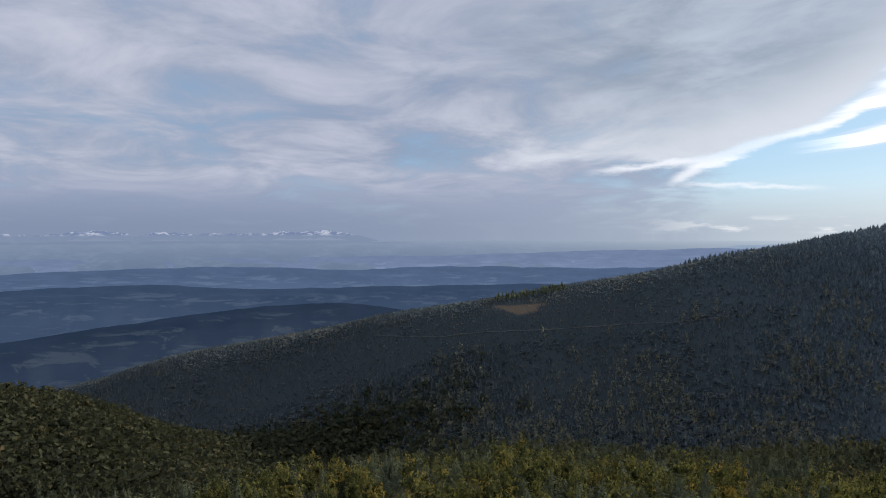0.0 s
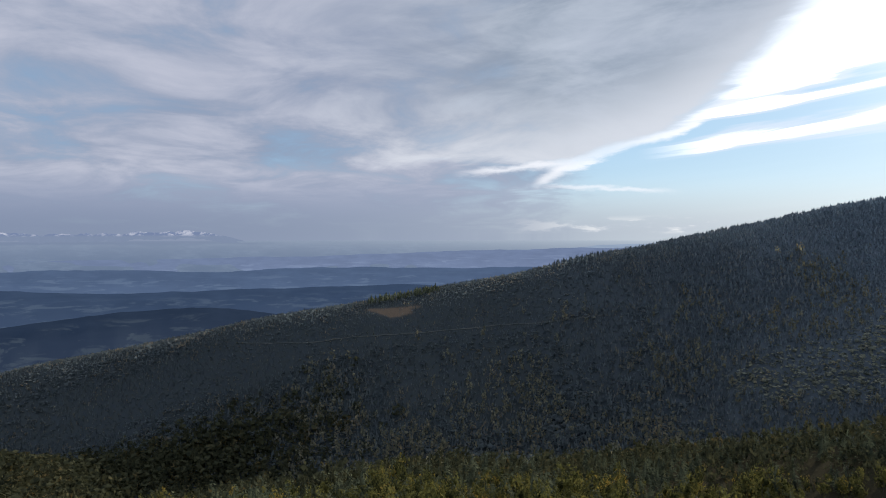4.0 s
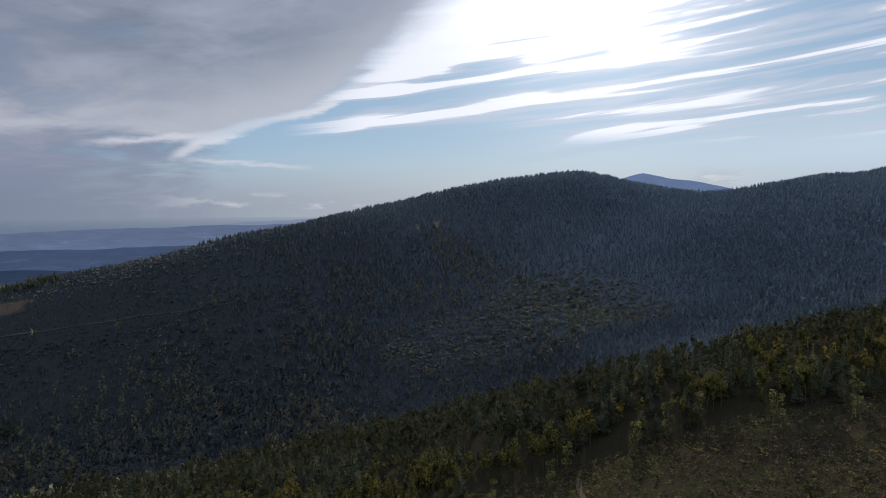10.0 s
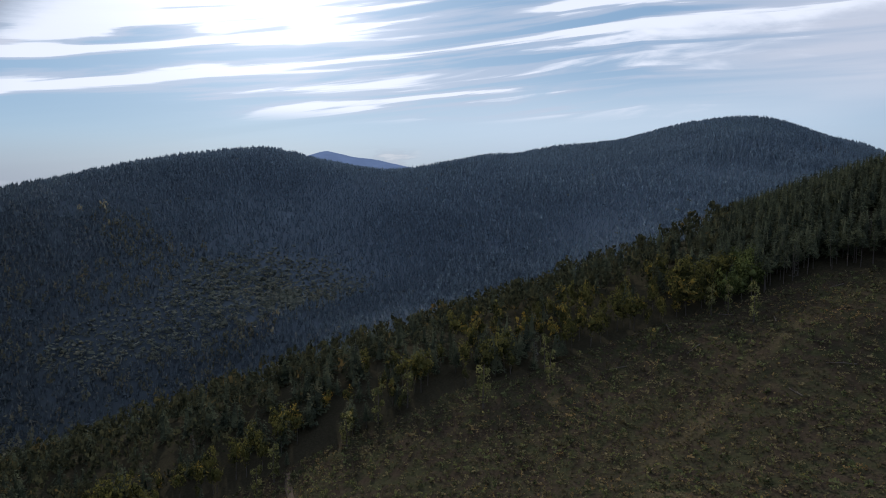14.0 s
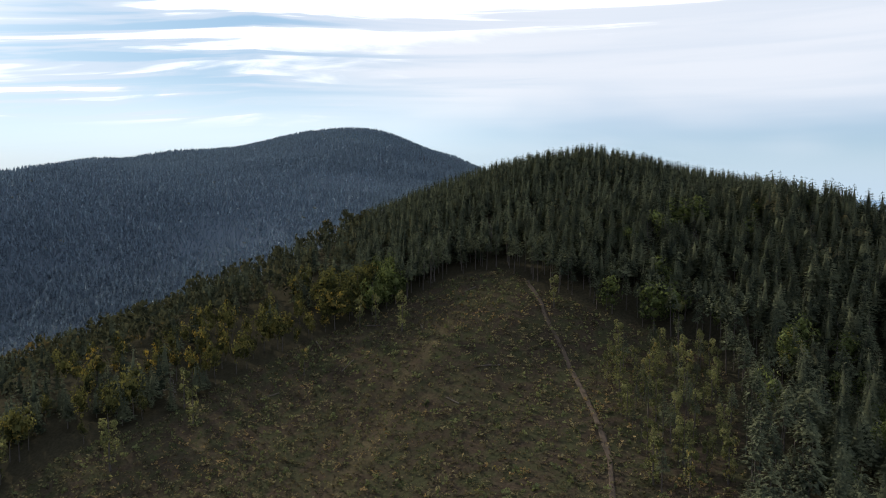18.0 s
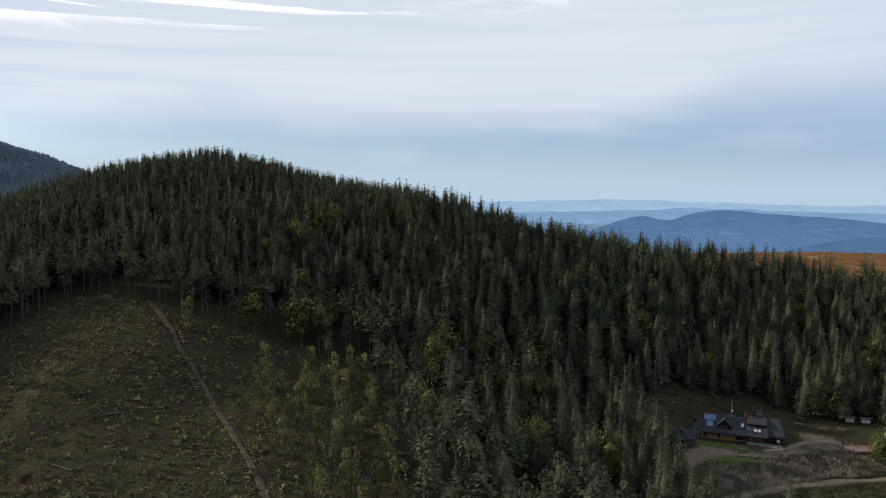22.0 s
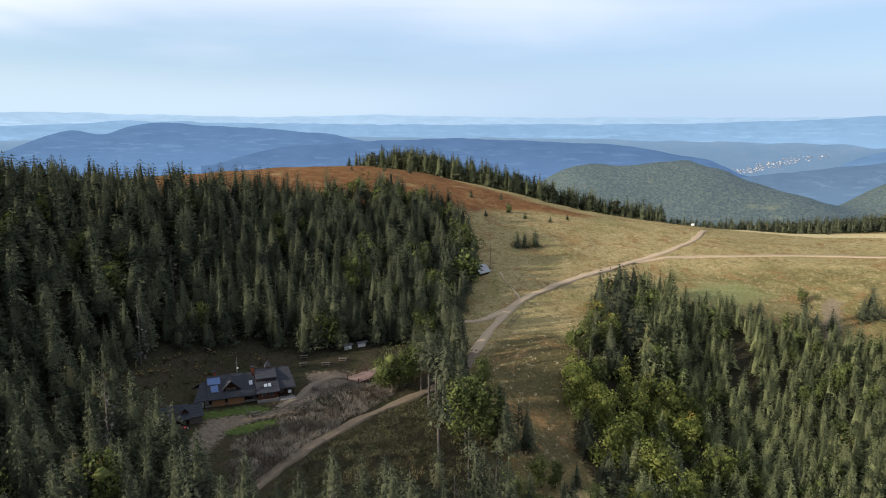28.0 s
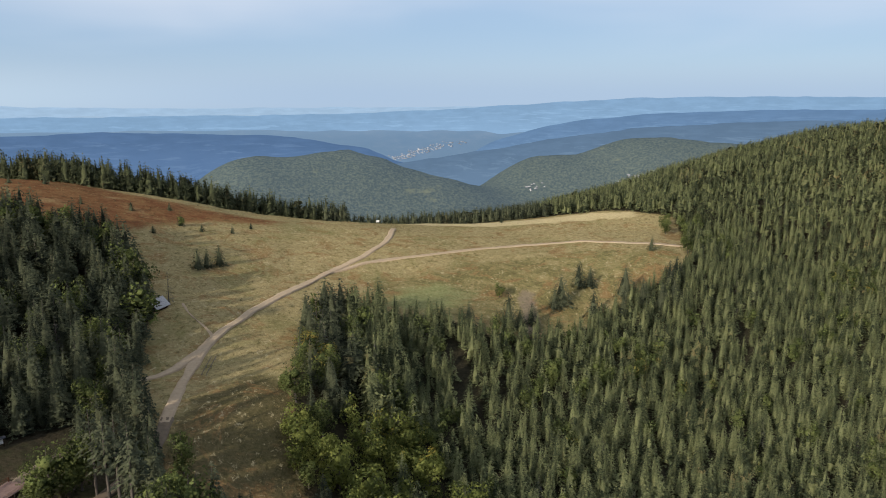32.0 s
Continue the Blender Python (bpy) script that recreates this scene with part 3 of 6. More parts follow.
    heath = N.mix(N.step(N.noise(place, 0.2, 6.0, 0.75), 0.54, 0.64, 0.0, 0.6), heath, N.mix(fine, (0.05, 0.036, 0.02), (0.11, 0.075, 0.035)))
    yard = N.mix(N.step(mid, 0.35, 0.6), N.mix(fine, (0.024, 0.026, 0.013), (0.055, 0.056, 0.028)), N.mix(fine, (0.032, 0.027, 0.018), (0.07, 0.056, 0.036)))
    dirt = N.mix(fine, (0.1, 0.078, 0.057), (0.21, 0.165, 0.125))
    worn = N.m("MULTIPLY", N.m("SUBTRACT", fine, 0.5), 0.5)

    def edge(name):
        return N.step(N.m("ADD", mask(name), worn), 0.3, 0.7)

    # Far-slope ground carries a bluish haze tint, stronger towards the high east.
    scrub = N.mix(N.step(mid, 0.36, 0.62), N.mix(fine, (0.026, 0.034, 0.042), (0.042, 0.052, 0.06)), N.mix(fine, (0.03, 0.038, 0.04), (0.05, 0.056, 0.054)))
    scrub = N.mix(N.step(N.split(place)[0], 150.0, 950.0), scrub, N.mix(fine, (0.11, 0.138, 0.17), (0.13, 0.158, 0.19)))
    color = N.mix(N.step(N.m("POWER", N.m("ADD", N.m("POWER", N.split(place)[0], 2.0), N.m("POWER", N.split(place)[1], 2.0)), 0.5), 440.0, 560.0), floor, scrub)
    color = N.mix(edge("logged"), color, N.mix(fine, (0.07, 0.056, 0.044), (0.15, 0.112, 0.082)))
    color = N.mix(edge("clearing"), color, cut)
    color = N.mix(edge("grass"), color, grass)
    color = N.mix(edge("heath"), color, heath)
    color = N.mix(edge("yard"), color, yard)
    color = N.mix(N.m("MAXIMUM", edge("lawn"), edge("lawn_edge")), color, N.mix(fine, (0.045, 0.064, 0.018), (0.095, 0.122, 0.037)))
    return N.mix(edge("dirt"), color, dirt)


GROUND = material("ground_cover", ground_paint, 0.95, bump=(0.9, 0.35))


def wooded_paint(N, place):
    fine, mid = N.noise(place, 0.12, 5.0, 0.7), N.noise(place, 0.008, 4.0, 0.6)
    wood = N.mix(N.step(fine, 0.35, 0.65), (0.03, 0.04, 0.03), (0.085, 0.095, 0.06))
    return N.mix(N.step(mid, 0.62, 0.7), wood, (0.12, 0.12, 0.06))


# The bluish emission stands in for haze in front of these hills.
WOODED = material("hazy_wooded_hills", wooded_paint, 0.95, bump=(0.06, 5.0),
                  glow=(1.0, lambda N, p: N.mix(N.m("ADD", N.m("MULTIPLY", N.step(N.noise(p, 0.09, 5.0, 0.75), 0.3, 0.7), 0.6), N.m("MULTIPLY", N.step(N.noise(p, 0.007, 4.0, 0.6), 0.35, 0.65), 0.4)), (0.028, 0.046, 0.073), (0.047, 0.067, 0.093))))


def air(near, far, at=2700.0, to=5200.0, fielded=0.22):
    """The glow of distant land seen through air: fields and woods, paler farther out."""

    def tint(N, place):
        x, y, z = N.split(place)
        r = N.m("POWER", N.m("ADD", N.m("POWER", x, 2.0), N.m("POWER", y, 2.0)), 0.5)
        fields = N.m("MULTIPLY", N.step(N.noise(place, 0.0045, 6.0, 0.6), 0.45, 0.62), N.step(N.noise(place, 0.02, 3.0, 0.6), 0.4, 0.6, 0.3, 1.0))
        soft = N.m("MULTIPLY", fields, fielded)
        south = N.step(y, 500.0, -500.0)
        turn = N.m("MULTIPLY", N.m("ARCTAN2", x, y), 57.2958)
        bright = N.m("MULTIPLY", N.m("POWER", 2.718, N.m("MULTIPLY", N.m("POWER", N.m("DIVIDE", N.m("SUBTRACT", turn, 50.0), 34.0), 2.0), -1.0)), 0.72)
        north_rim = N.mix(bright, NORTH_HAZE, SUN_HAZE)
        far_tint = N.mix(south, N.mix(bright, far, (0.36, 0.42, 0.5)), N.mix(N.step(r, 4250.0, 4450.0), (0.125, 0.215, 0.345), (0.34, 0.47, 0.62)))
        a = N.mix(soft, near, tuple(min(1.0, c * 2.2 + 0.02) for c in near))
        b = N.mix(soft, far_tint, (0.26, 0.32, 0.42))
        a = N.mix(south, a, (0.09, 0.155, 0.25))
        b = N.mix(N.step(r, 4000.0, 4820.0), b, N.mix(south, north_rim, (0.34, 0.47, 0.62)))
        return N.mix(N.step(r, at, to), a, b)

    return tint


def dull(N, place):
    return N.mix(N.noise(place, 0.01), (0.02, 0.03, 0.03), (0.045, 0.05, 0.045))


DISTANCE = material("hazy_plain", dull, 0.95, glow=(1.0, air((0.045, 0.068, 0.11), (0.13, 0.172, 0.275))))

ground_centre = (60.0, -60.0)
radii = np.concatenate([[0.4, 4.0, 8.0], np.arange(12, 470, 3.2), np.geomspace(470, 1500, 75), np.geomspace(1540, 4880, 60)])
turns = np.radians(np.arange(0, 360, 0.72))
gx = ground_centre[0] + np.outer(radii, np.sin(turns)).ravel()
gy = ground_centre[1] + np.outer(radii, np.cos(turns)).ravel()
gz = height(gx, gy)
nr, nt = len(radii), len(turns)
i, j = np.meshgrid(np.arange(nr - 1), np.arange(nt), indexing="ij")
k = (j + 1) % nt
cells = np.stack([i * nt + j, i * nt + k, (i + 1) * nt + k, (i + 1) * nt + j], -1).reshape(-1, 4)[:, ::-1]
ground_mesh = mesh_from("ground", np.stack([gx, gy, gz], -1), cells)
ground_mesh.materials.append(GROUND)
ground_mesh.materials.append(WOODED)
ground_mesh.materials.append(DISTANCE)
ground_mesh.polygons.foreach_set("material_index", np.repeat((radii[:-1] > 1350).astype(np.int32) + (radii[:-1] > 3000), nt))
ground_mesh.polygons.foreach_set("use_smooth", np.ones(len(cells), bool))
for layer, poly, soft in (("clearing", CLEARING, 5), ("grass", GRASS, 4), ("heath", HEATH, 14), ("yard", YARD, 4), ("logged", LOGGED, 6), ("olive_grass", OLIVE_GRASS, 12), ("dirt", DIRT, 2.5), ("shaded_lane", SHADED_LANE, 9), ("lawn", LAWN, 1.5), ("lawn_edge", LAWN_EDGE, 1.5), ("trail", OLD_TRAIL, 3), ("meadow", MEADOW, 7), ("straw", STRAW_EDGE, 6), ("bare", BARE_SOIL, 3)):
    ground_mesh.attributes.new(layer, "FLOAT", "POINT").data.foreach_set("value", inside(poly, gx, gy, soft).astype(np.float32))
ground = tagged(new("ground", ground_mesh), "mountain ground of dry grass, cut-over brush and forest floor", "ground", kind="structure")


# ---- distant ranges ----
# distance, colour through the air, then the skyline as (azimuth, elevation) in degrees
NORTH_EYE, SOUTH_EYE = (-12, -50), (82, -8)
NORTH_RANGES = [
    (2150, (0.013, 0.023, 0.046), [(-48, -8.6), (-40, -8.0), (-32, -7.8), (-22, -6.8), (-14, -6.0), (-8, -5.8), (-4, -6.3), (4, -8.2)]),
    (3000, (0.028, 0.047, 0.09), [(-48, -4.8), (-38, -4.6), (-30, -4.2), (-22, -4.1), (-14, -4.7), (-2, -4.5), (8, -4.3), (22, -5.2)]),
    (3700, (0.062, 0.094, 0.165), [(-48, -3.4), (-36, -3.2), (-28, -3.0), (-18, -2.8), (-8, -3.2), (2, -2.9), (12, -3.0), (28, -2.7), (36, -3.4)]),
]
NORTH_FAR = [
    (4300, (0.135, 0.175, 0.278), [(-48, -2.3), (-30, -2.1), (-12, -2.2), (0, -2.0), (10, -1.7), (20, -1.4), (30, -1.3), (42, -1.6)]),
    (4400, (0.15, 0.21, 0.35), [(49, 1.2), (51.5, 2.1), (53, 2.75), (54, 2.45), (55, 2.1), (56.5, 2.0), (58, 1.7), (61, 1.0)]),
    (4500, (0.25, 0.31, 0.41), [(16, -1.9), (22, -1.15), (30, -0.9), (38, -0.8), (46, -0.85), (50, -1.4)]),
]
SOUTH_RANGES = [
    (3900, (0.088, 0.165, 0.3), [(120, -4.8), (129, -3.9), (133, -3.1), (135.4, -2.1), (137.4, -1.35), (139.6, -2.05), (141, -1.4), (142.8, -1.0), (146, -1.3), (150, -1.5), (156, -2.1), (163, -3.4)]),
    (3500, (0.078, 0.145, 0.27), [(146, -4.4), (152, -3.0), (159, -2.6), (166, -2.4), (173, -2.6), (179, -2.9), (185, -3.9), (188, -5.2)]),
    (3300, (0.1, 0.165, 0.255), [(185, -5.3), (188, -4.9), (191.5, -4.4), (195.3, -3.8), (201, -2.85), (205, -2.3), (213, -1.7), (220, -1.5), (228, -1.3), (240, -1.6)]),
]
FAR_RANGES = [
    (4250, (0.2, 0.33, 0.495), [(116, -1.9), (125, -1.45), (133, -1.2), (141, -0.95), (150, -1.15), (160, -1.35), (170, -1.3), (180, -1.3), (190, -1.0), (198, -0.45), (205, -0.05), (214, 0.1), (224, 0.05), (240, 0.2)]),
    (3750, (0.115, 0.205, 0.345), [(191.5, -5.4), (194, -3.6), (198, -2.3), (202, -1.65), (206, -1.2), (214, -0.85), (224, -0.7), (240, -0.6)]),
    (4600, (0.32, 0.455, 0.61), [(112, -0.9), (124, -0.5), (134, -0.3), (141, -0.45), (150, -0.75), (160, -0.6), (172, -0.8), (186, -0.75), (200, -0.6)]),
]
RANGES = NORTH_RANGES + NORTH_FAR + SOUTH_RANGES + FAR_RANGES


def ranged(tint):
    """Haze-tinted glow: woods along the crest, paler and with fields and mist towards the valley floor."""
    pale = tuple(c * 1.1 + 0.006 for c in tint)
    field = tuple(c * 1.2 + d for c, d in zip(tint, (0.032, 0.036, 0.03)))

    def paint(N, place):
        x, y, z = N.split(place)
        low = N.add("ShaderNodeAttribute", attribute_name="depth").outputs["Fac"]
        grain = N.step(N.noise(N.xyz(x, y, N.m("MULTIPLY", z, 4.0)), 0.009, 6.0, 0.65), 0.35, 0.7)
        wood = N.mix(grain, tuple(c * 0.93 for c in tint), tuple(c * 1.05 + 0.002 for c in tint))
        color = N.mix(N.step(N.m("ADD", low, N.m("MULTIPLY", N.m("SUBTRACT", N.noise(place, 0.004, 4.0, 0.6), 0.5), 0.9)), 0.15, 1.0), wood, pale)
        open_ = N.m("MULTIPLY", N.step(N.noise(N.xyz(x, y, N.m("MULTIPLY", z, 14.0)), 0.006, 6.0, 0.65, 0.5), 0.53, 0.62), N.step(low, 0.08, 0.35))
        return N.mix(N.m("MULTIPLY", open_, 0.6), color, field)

    return paint


def build_range(n, distance, tint, skyline):
    g = np.random.default_rng(50 + n)
    a = np.arange(skyline[0][0], skyline[-1][0], 0.22)
    e = np.interp(a, *zip(*skyline))
    for k in range(2):
        e = np.convolve(np.pad(e, 3, mode="edge"), np.ones(7) / 7, "valid")
    e = e + 0.05 * rough(a, a * 0, 2.1, n) + 0.03 * rough(a, a * 0, 0.7, n + 9)
    rows, drops = [], ((-520, -5.5), (-380, -2.6), (-160, -0.9), (-60, -0.25), (0, 0.0), (120, -0.6))
    for off, drop in drops:
        off = off * (0.25 if distance == 4250 else 1.0)
        wob = off * (1 + 0.35 * rough(a, a * 0 + off, 1.6, n + 3))
        rr, ee = distance + wob, np.radians(e + drop)
        eye = NORTH_EYE if skyline[0][0] < 60 else SOUTH_EYE
        rows.append(np.stack([eye[0] + rr * np.sin(np.radians(a)), eye[1] + rr * np.cos(np.radians(a)), 64 + rr * np.tan(ee)], -1))
    v = np.concatenate(rows)
    m = len(a)
    i, j = np.meshgrid(np.arange(len(drops) - 1), np.arange(m - 1), indexing="ij")
    f = np.stack([i * m + j, i * m + j + 1, (i + 1) * m + j + 1, (i + 1) * m + j], -1).reshape(-1, 4)
    me = mesh_from("mountain_range", v, f)
    me.polygons.foreach_set("use_smooth", np.ones(len(f), bool))
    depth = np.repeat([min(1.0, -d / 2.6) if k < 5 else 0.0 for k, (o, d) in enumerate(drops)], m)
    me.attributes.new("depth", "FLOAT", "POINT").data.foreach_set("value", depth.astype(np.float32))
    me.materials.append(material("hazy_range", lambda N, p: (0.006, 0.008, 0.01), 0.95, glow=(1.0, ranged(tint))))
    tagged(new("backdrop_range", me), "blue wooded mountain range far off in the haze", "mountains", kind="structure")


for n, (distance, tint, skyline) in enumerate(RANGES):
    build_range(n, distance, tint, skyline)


def build_snow_peaks():
    a = np.arange(-36, -3, 0.12)
    crag = 0.5 * np.abs(rough(a, a * 0, 3.2, 61)) + 0.3 * np.abs(rough(a, a * 0, 1.1, 62)) + 0.12 * np.abs(rough(a, a * 0, 0.4, 63))
    top = -0.95 + (0.45 + 0.72 * crag) * (1 - ease(a, -9, -4)) * ease(a, -36, -34)
    rows = []
    for off, drop in ((-140, 0.55), (-40, 0.2), (0, 0.0), (60, 0.4)):
        rr = 4760 + off + 30 * rough(a, a * 0 + off, 0.6, 65)
        rows.append(np.stack([rr * np.sin(np.radians(a)), rr * np.cos(np.radians(a)), 63 + rr * np.tan(np.radians(np.maximum(top - drop, -0.95)))], -1))
    m = len(a)
    i, j = np.meshgrid(np.arange(3), np.arange(m - 1), indexing="ij")
    f = np.stack([i * m + j, i * m + j + 1, (i + 1) * m + j + 1, (i + 1) * m + j], -1).reshape(-1, 4)
    me = mesh_from("snow_peaks", np.concatenate(rows), f)

    # Emission in haze colours; the feet take the sky's haze tint.
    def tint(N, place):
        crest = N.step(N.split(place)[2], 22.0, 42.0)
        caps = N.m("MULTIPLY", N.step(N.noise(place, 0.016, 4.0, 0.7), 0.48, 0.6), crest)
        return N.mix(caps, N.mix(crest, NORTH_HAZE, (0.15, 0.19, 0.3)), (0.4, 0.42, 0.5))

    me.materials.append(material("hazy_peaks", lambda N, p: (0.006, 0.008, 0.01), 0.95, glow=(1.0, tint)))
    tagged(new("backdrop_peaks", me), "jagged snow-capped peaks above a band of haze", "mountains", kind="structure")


build_snow_peaks()

# ---- trees ----
rng = np.random.default_rng(7)


def kite(root, tip, wide, rise=0.0):
    """A spray of twigs: four corners, two triangles, folded along its rib."""
    root, tip = np.asarray(root, float), np.asarray(tip, float)
    way = tip - root
    side = np.cross(way, (0, 0, 1.0))
    side = side / (np.linalg.norm(side) + 1e-9) * wide
    mid = root + way * 0.55
    return np.array([root, mid + side + (0, 0, -rise), tip, mid - side + (0, 0, -rise)])


def spruce_crown(count, reach, low, g, core=True, droop=0.3, fat=1.0, hang=0.55):
    """Crown of a spruce 1 m high: whorls of drooping boughs hung with small sprays, round a dense heart."""
    verts, whorls = [], 13
    turn = g.random(whorls + 1) * 6.283
    long = 0.72 + 0.5 * g.random((whorls + 1, 7))
    for n in range(count):
        s = 1 - (1 - (n + g.random()) / count) ** 0.68
        w = int(s * whorls)
        b = g.integers(7)
        h = low + (0.975 - low) * (0.55 * s + 0.45 * (w + 0.5) / whorls)
        q = (reach * (1 - s) ** 0.8 + 0.008) * long[w, b]
        a = turn[w] + b * 0.8976 + 0.2 * g.normal()
        way, side = np.array((math.cos(a), math.sin(a), 0)), np.array((-math.sin(a), math.cos(a), 0))
        far = q * (0.3 + 0.7 * math.sqrt(g.random()))
        at = way * far + np.array((0, 0, h - droop * far * (0.2 + 0.6 * far / q) + 0.005 * g.normal()))
        wide = 0.017 * fat * (0.6 + 0.8 * g.random()) * (0.45 + 0.55 * (1 - s))
        tip = (way * (0.9 + 0.3 * g.random()) + side * 0.6 * g.normal() + np.array((0, 0, -hang * (0.5 + g.random())))) * wide * 1.9
        verts.append([at + side * wide + (0, 0, wide * 0.3), at - side * wide - (0, 0, wide * 0.3), at + tip])
    verts.append([(0.01, 0, 0.93), (-0.01, 0.004, 0.93), (0, 0, 0.985)])
    verts = np.concatenate([np.array(v, float) for v in verts])
    made = verts, np.arange(len(verts)).reshape(-1, 3)
    if not core:
        return made
    ring = [(reach * 0.5 * (0.7 + 0.5 * g.random()) * math.cos(1.0472 * k), reach * 0.5 * (0.7 + 0.5 * g.random()) * math.sin(1.0472 * k), low + 0.01) for k in range(6)]
    return joined(made, (np.array([(0, 0, 0.9)] + ring), np.array([(0, 1 + k, 1 + (k + 1) % 6) for k in range(6)])))


def leaf_crown(count, size, g, wide=0.3, low=0.25, heart=False):
    """Crown of a broadleaf tree 1 m high: many leaf clumps on the skins of several uneven lobes."""
    lobes = [(0, 0, 0.6, wide), (0, 0, low + 0.62 * wide, wide * 0.72)]
    for n in range(7):
        a, h = 6.28 * g.random(), low + 0.14 + (0.84 - low) * g.random() * 0.82
        lobes.append((wide * 0.62 * math.cos(a), wide * 0.62 * math.sin(a), h, wide * (0.42 + 0.25 * g.random())))
    verts = []
    for n in range(count):
        x, y, z, r = lobes[g.integers(len(lobes))]
        d = g.normal(size=3)
        d /= np.linalg.norm(d)
        c = np.array((x, y, z)) + d * r * (0.75 + 0.3 * g.random()) * (1, 1, 1.15)
        u = np.cross(d + 0.38 * g.normal(size=3), g.normal(size=3))
        u /= np.linalg.norm(u) + 1e-9
        v = np.cross(d + 0.38 * g.normal(size=3), u)
        v /= np.linalg.norm(v) + 1e-9
        s = size * (0.6 + 0.8 * g.random())
        verts.append(np.array([c - u * s, c - v * s * 0.7 - d * s * 0.15, c + u * s, c + v * s * 0.7 - d * s * 0.15]))
    verts = np.concatenate(verts)
    f = np.arange(len(verts)).reshape(-1, 4)
    made = verts, np.concatenate([f[:, [0, 1, 2]], f[:, [0, 2, 3]]])
    if not heart:
        return made
    turn = np.array([(0, 2, 4), (2, 1, 4), (1, 3, 4), (3, 0, 4), (2, 0, 5), (1, 2, 5), (3, 1, 5), (0, 3, 5)])
    axes = np.array([(1, 0, 0), (-1, 0, 0), (0, 1, 0), (0, -1, 0), (0, 0, 1), (0, 0, -1.0)])
    return joined(made, *[(np.array((x, y, z)) + axes * r * 0.45, turn) for x, y, z, r in lobes[:5]])


def stick(points, sides=5):
    """A tapered round limb through (x, y, z, radius) rows."""
    verts, faces = [], []
    for n, (x, y, z, r) in enumerate(points):
        for s in range(sides):
            a = 6.283 * s / sides
            verts.append((x + r * math.cos(a), y + r * math.sin(a), z))
            if n:
                p, q = (n - 1) * sides + s, (n - 1) * sides + (s + 1) % sides
                faces += [(p, q, q + sides), (p, q + sides, p + sides)]
    return np.array(verts, float), np.array(faces)


def joined(*pieces):
    verts, faces, at = [], [], 0
    for v, f in pieces:
        verts.append(v)
        faces.append(f + at)
        at += len(v)
    return np.concatenate(verts), np.concatenate(faces)


def far_cone(g, sides=4):
    """A distant conifer, 1 m high: three ragged tiers round a leaning stem."""
    pieces = []
    for base, top, r in ((0.02, 0.74, 0.2), (0.4, 1.0, 0.14)):
        lean = 0.05 * g.normal(size=2)
        v = [(lean[0], lean[1], top)]
        for s in range(sides):
            q, a = r * (0.45 + 0.9 * g.random()), 6.283 * (s + 0.5 * g.random()) / sides
            v.append((q * math.cos(a) + lean[0], q * math.sin(a) + lean[1], base + 0.22 * g.random()))
        pieces.append((np.array(v), np.array([(0, 1 + s, 1 + (s + 1) % sides) for s in range(sides)])))
    return joined(*pieces)


def spread(templates, x, y, size, girth, seed):
    """Plants templates at many places and returns one big mesh's corners and triangles."""
    g = np.random.default_rng(seed)
    z = height(x, y) - 0.1
    kind = g.integers(len(templates), size=len(x))
    verts, faces, at = [], [], 0
    for n, (v, f) in enumerate(templates):
        m = np.nonzero(kind == n)[0]
        if not len(m):
            continue
        a = g.random(len(m)) * 6.283
        lean = g.normal(size=(len(m), 2)) * 0.025
        c, s, h, w = np.cos(a)[:, None], np.sin(a)[:, None], size[m][:, None], girth[m][:, None]
        vx = (v[:, 0] * c - v[:, 1] * s) * w + v[:, 2] * h * lean[:, :1] + x[m][:, None]
        vy = (v[:, 0] * s + v[:, 1] * c) * w + v[:, 2] * h * lean[:, 1:] + y[m][:, None]
        vz = v[:, 2] * h + z[m][:, None]
        verts.append(np.stack([vx, vy, vz], -1).reshape(-1, 3))
        faces.append((f[None] + (np.arange(len(m)) * len(v))[:, None, None] + at).reshape(-1, 3))
        at += len(m) * len(v)
    return np.concatenate(verts), np.concatenate(faces)


def stuff(name, made, mat, label, category):
    me = mesh_from(name, *made)
    me.materials.append(mat)
    return tagged(new(name, me), label, category, kind="stuff")


def jittered(x0, x1, y0, y1, step, seed):
    g = np.random.default_rng(seed)
    x, y = np.meshgrid(np.arange(x0, x1, step), np.arange(y0, y1, step))
    return x.ravel() + g.uniform(-0.48, 0.48, x.size) * step, y.ravel() + g.uniform(-0.48, 0.48, x.size) * step


tg = np.random.default_rng(11)
SPRUCE_FINE = [spruce_crown(1100, 0.18 + 0.02 * n, 0.03 + 0.03 * n, tg, fat=1.05, hang=0.35) for n in range(4)]
SPRUCE_MID = [spruce_crown(430, 0.175 + 0.025 * (n % 3), (0.1, 0.18, 0.28)[n % 3], tg, fat=1.5, hang=0.3, droop=0.22) for n in range(6)]
SPRUCE_EDGE = [spruce_crown(230, 0.13, 0.5 + 0.05 * n, tg, False, fat=1.35) for n in range(3)]
YOUNG_MID = [spruce_crown(280, 0.175 + 0.022 * (n % 3), 0.06, tg, fat=1.55, hang=0.3, droop=0.22) for n in range(5)]
SPRUCE_FAR = [spruce_crown(85, 0.17 + 0.015 * n, 0.1, tg, fat=2.8, hang=0.5) for n in range(4)]
SPRUCE_BACK = [spruce_crown(150, 0.19 + 0.02 * n, 0.04, tg, fat=2.1, hang=0.6) for n in range(4)]
DEAD_MID = [spruce_crown(110, 0.11, 0.15, tg, False, 0.2, 0.8) for n in range(2)]
BEECH_NEAR = [leaf_crown(420, 0.029, tg, 0.3, 0.15, heart=True) for n in range(3)]
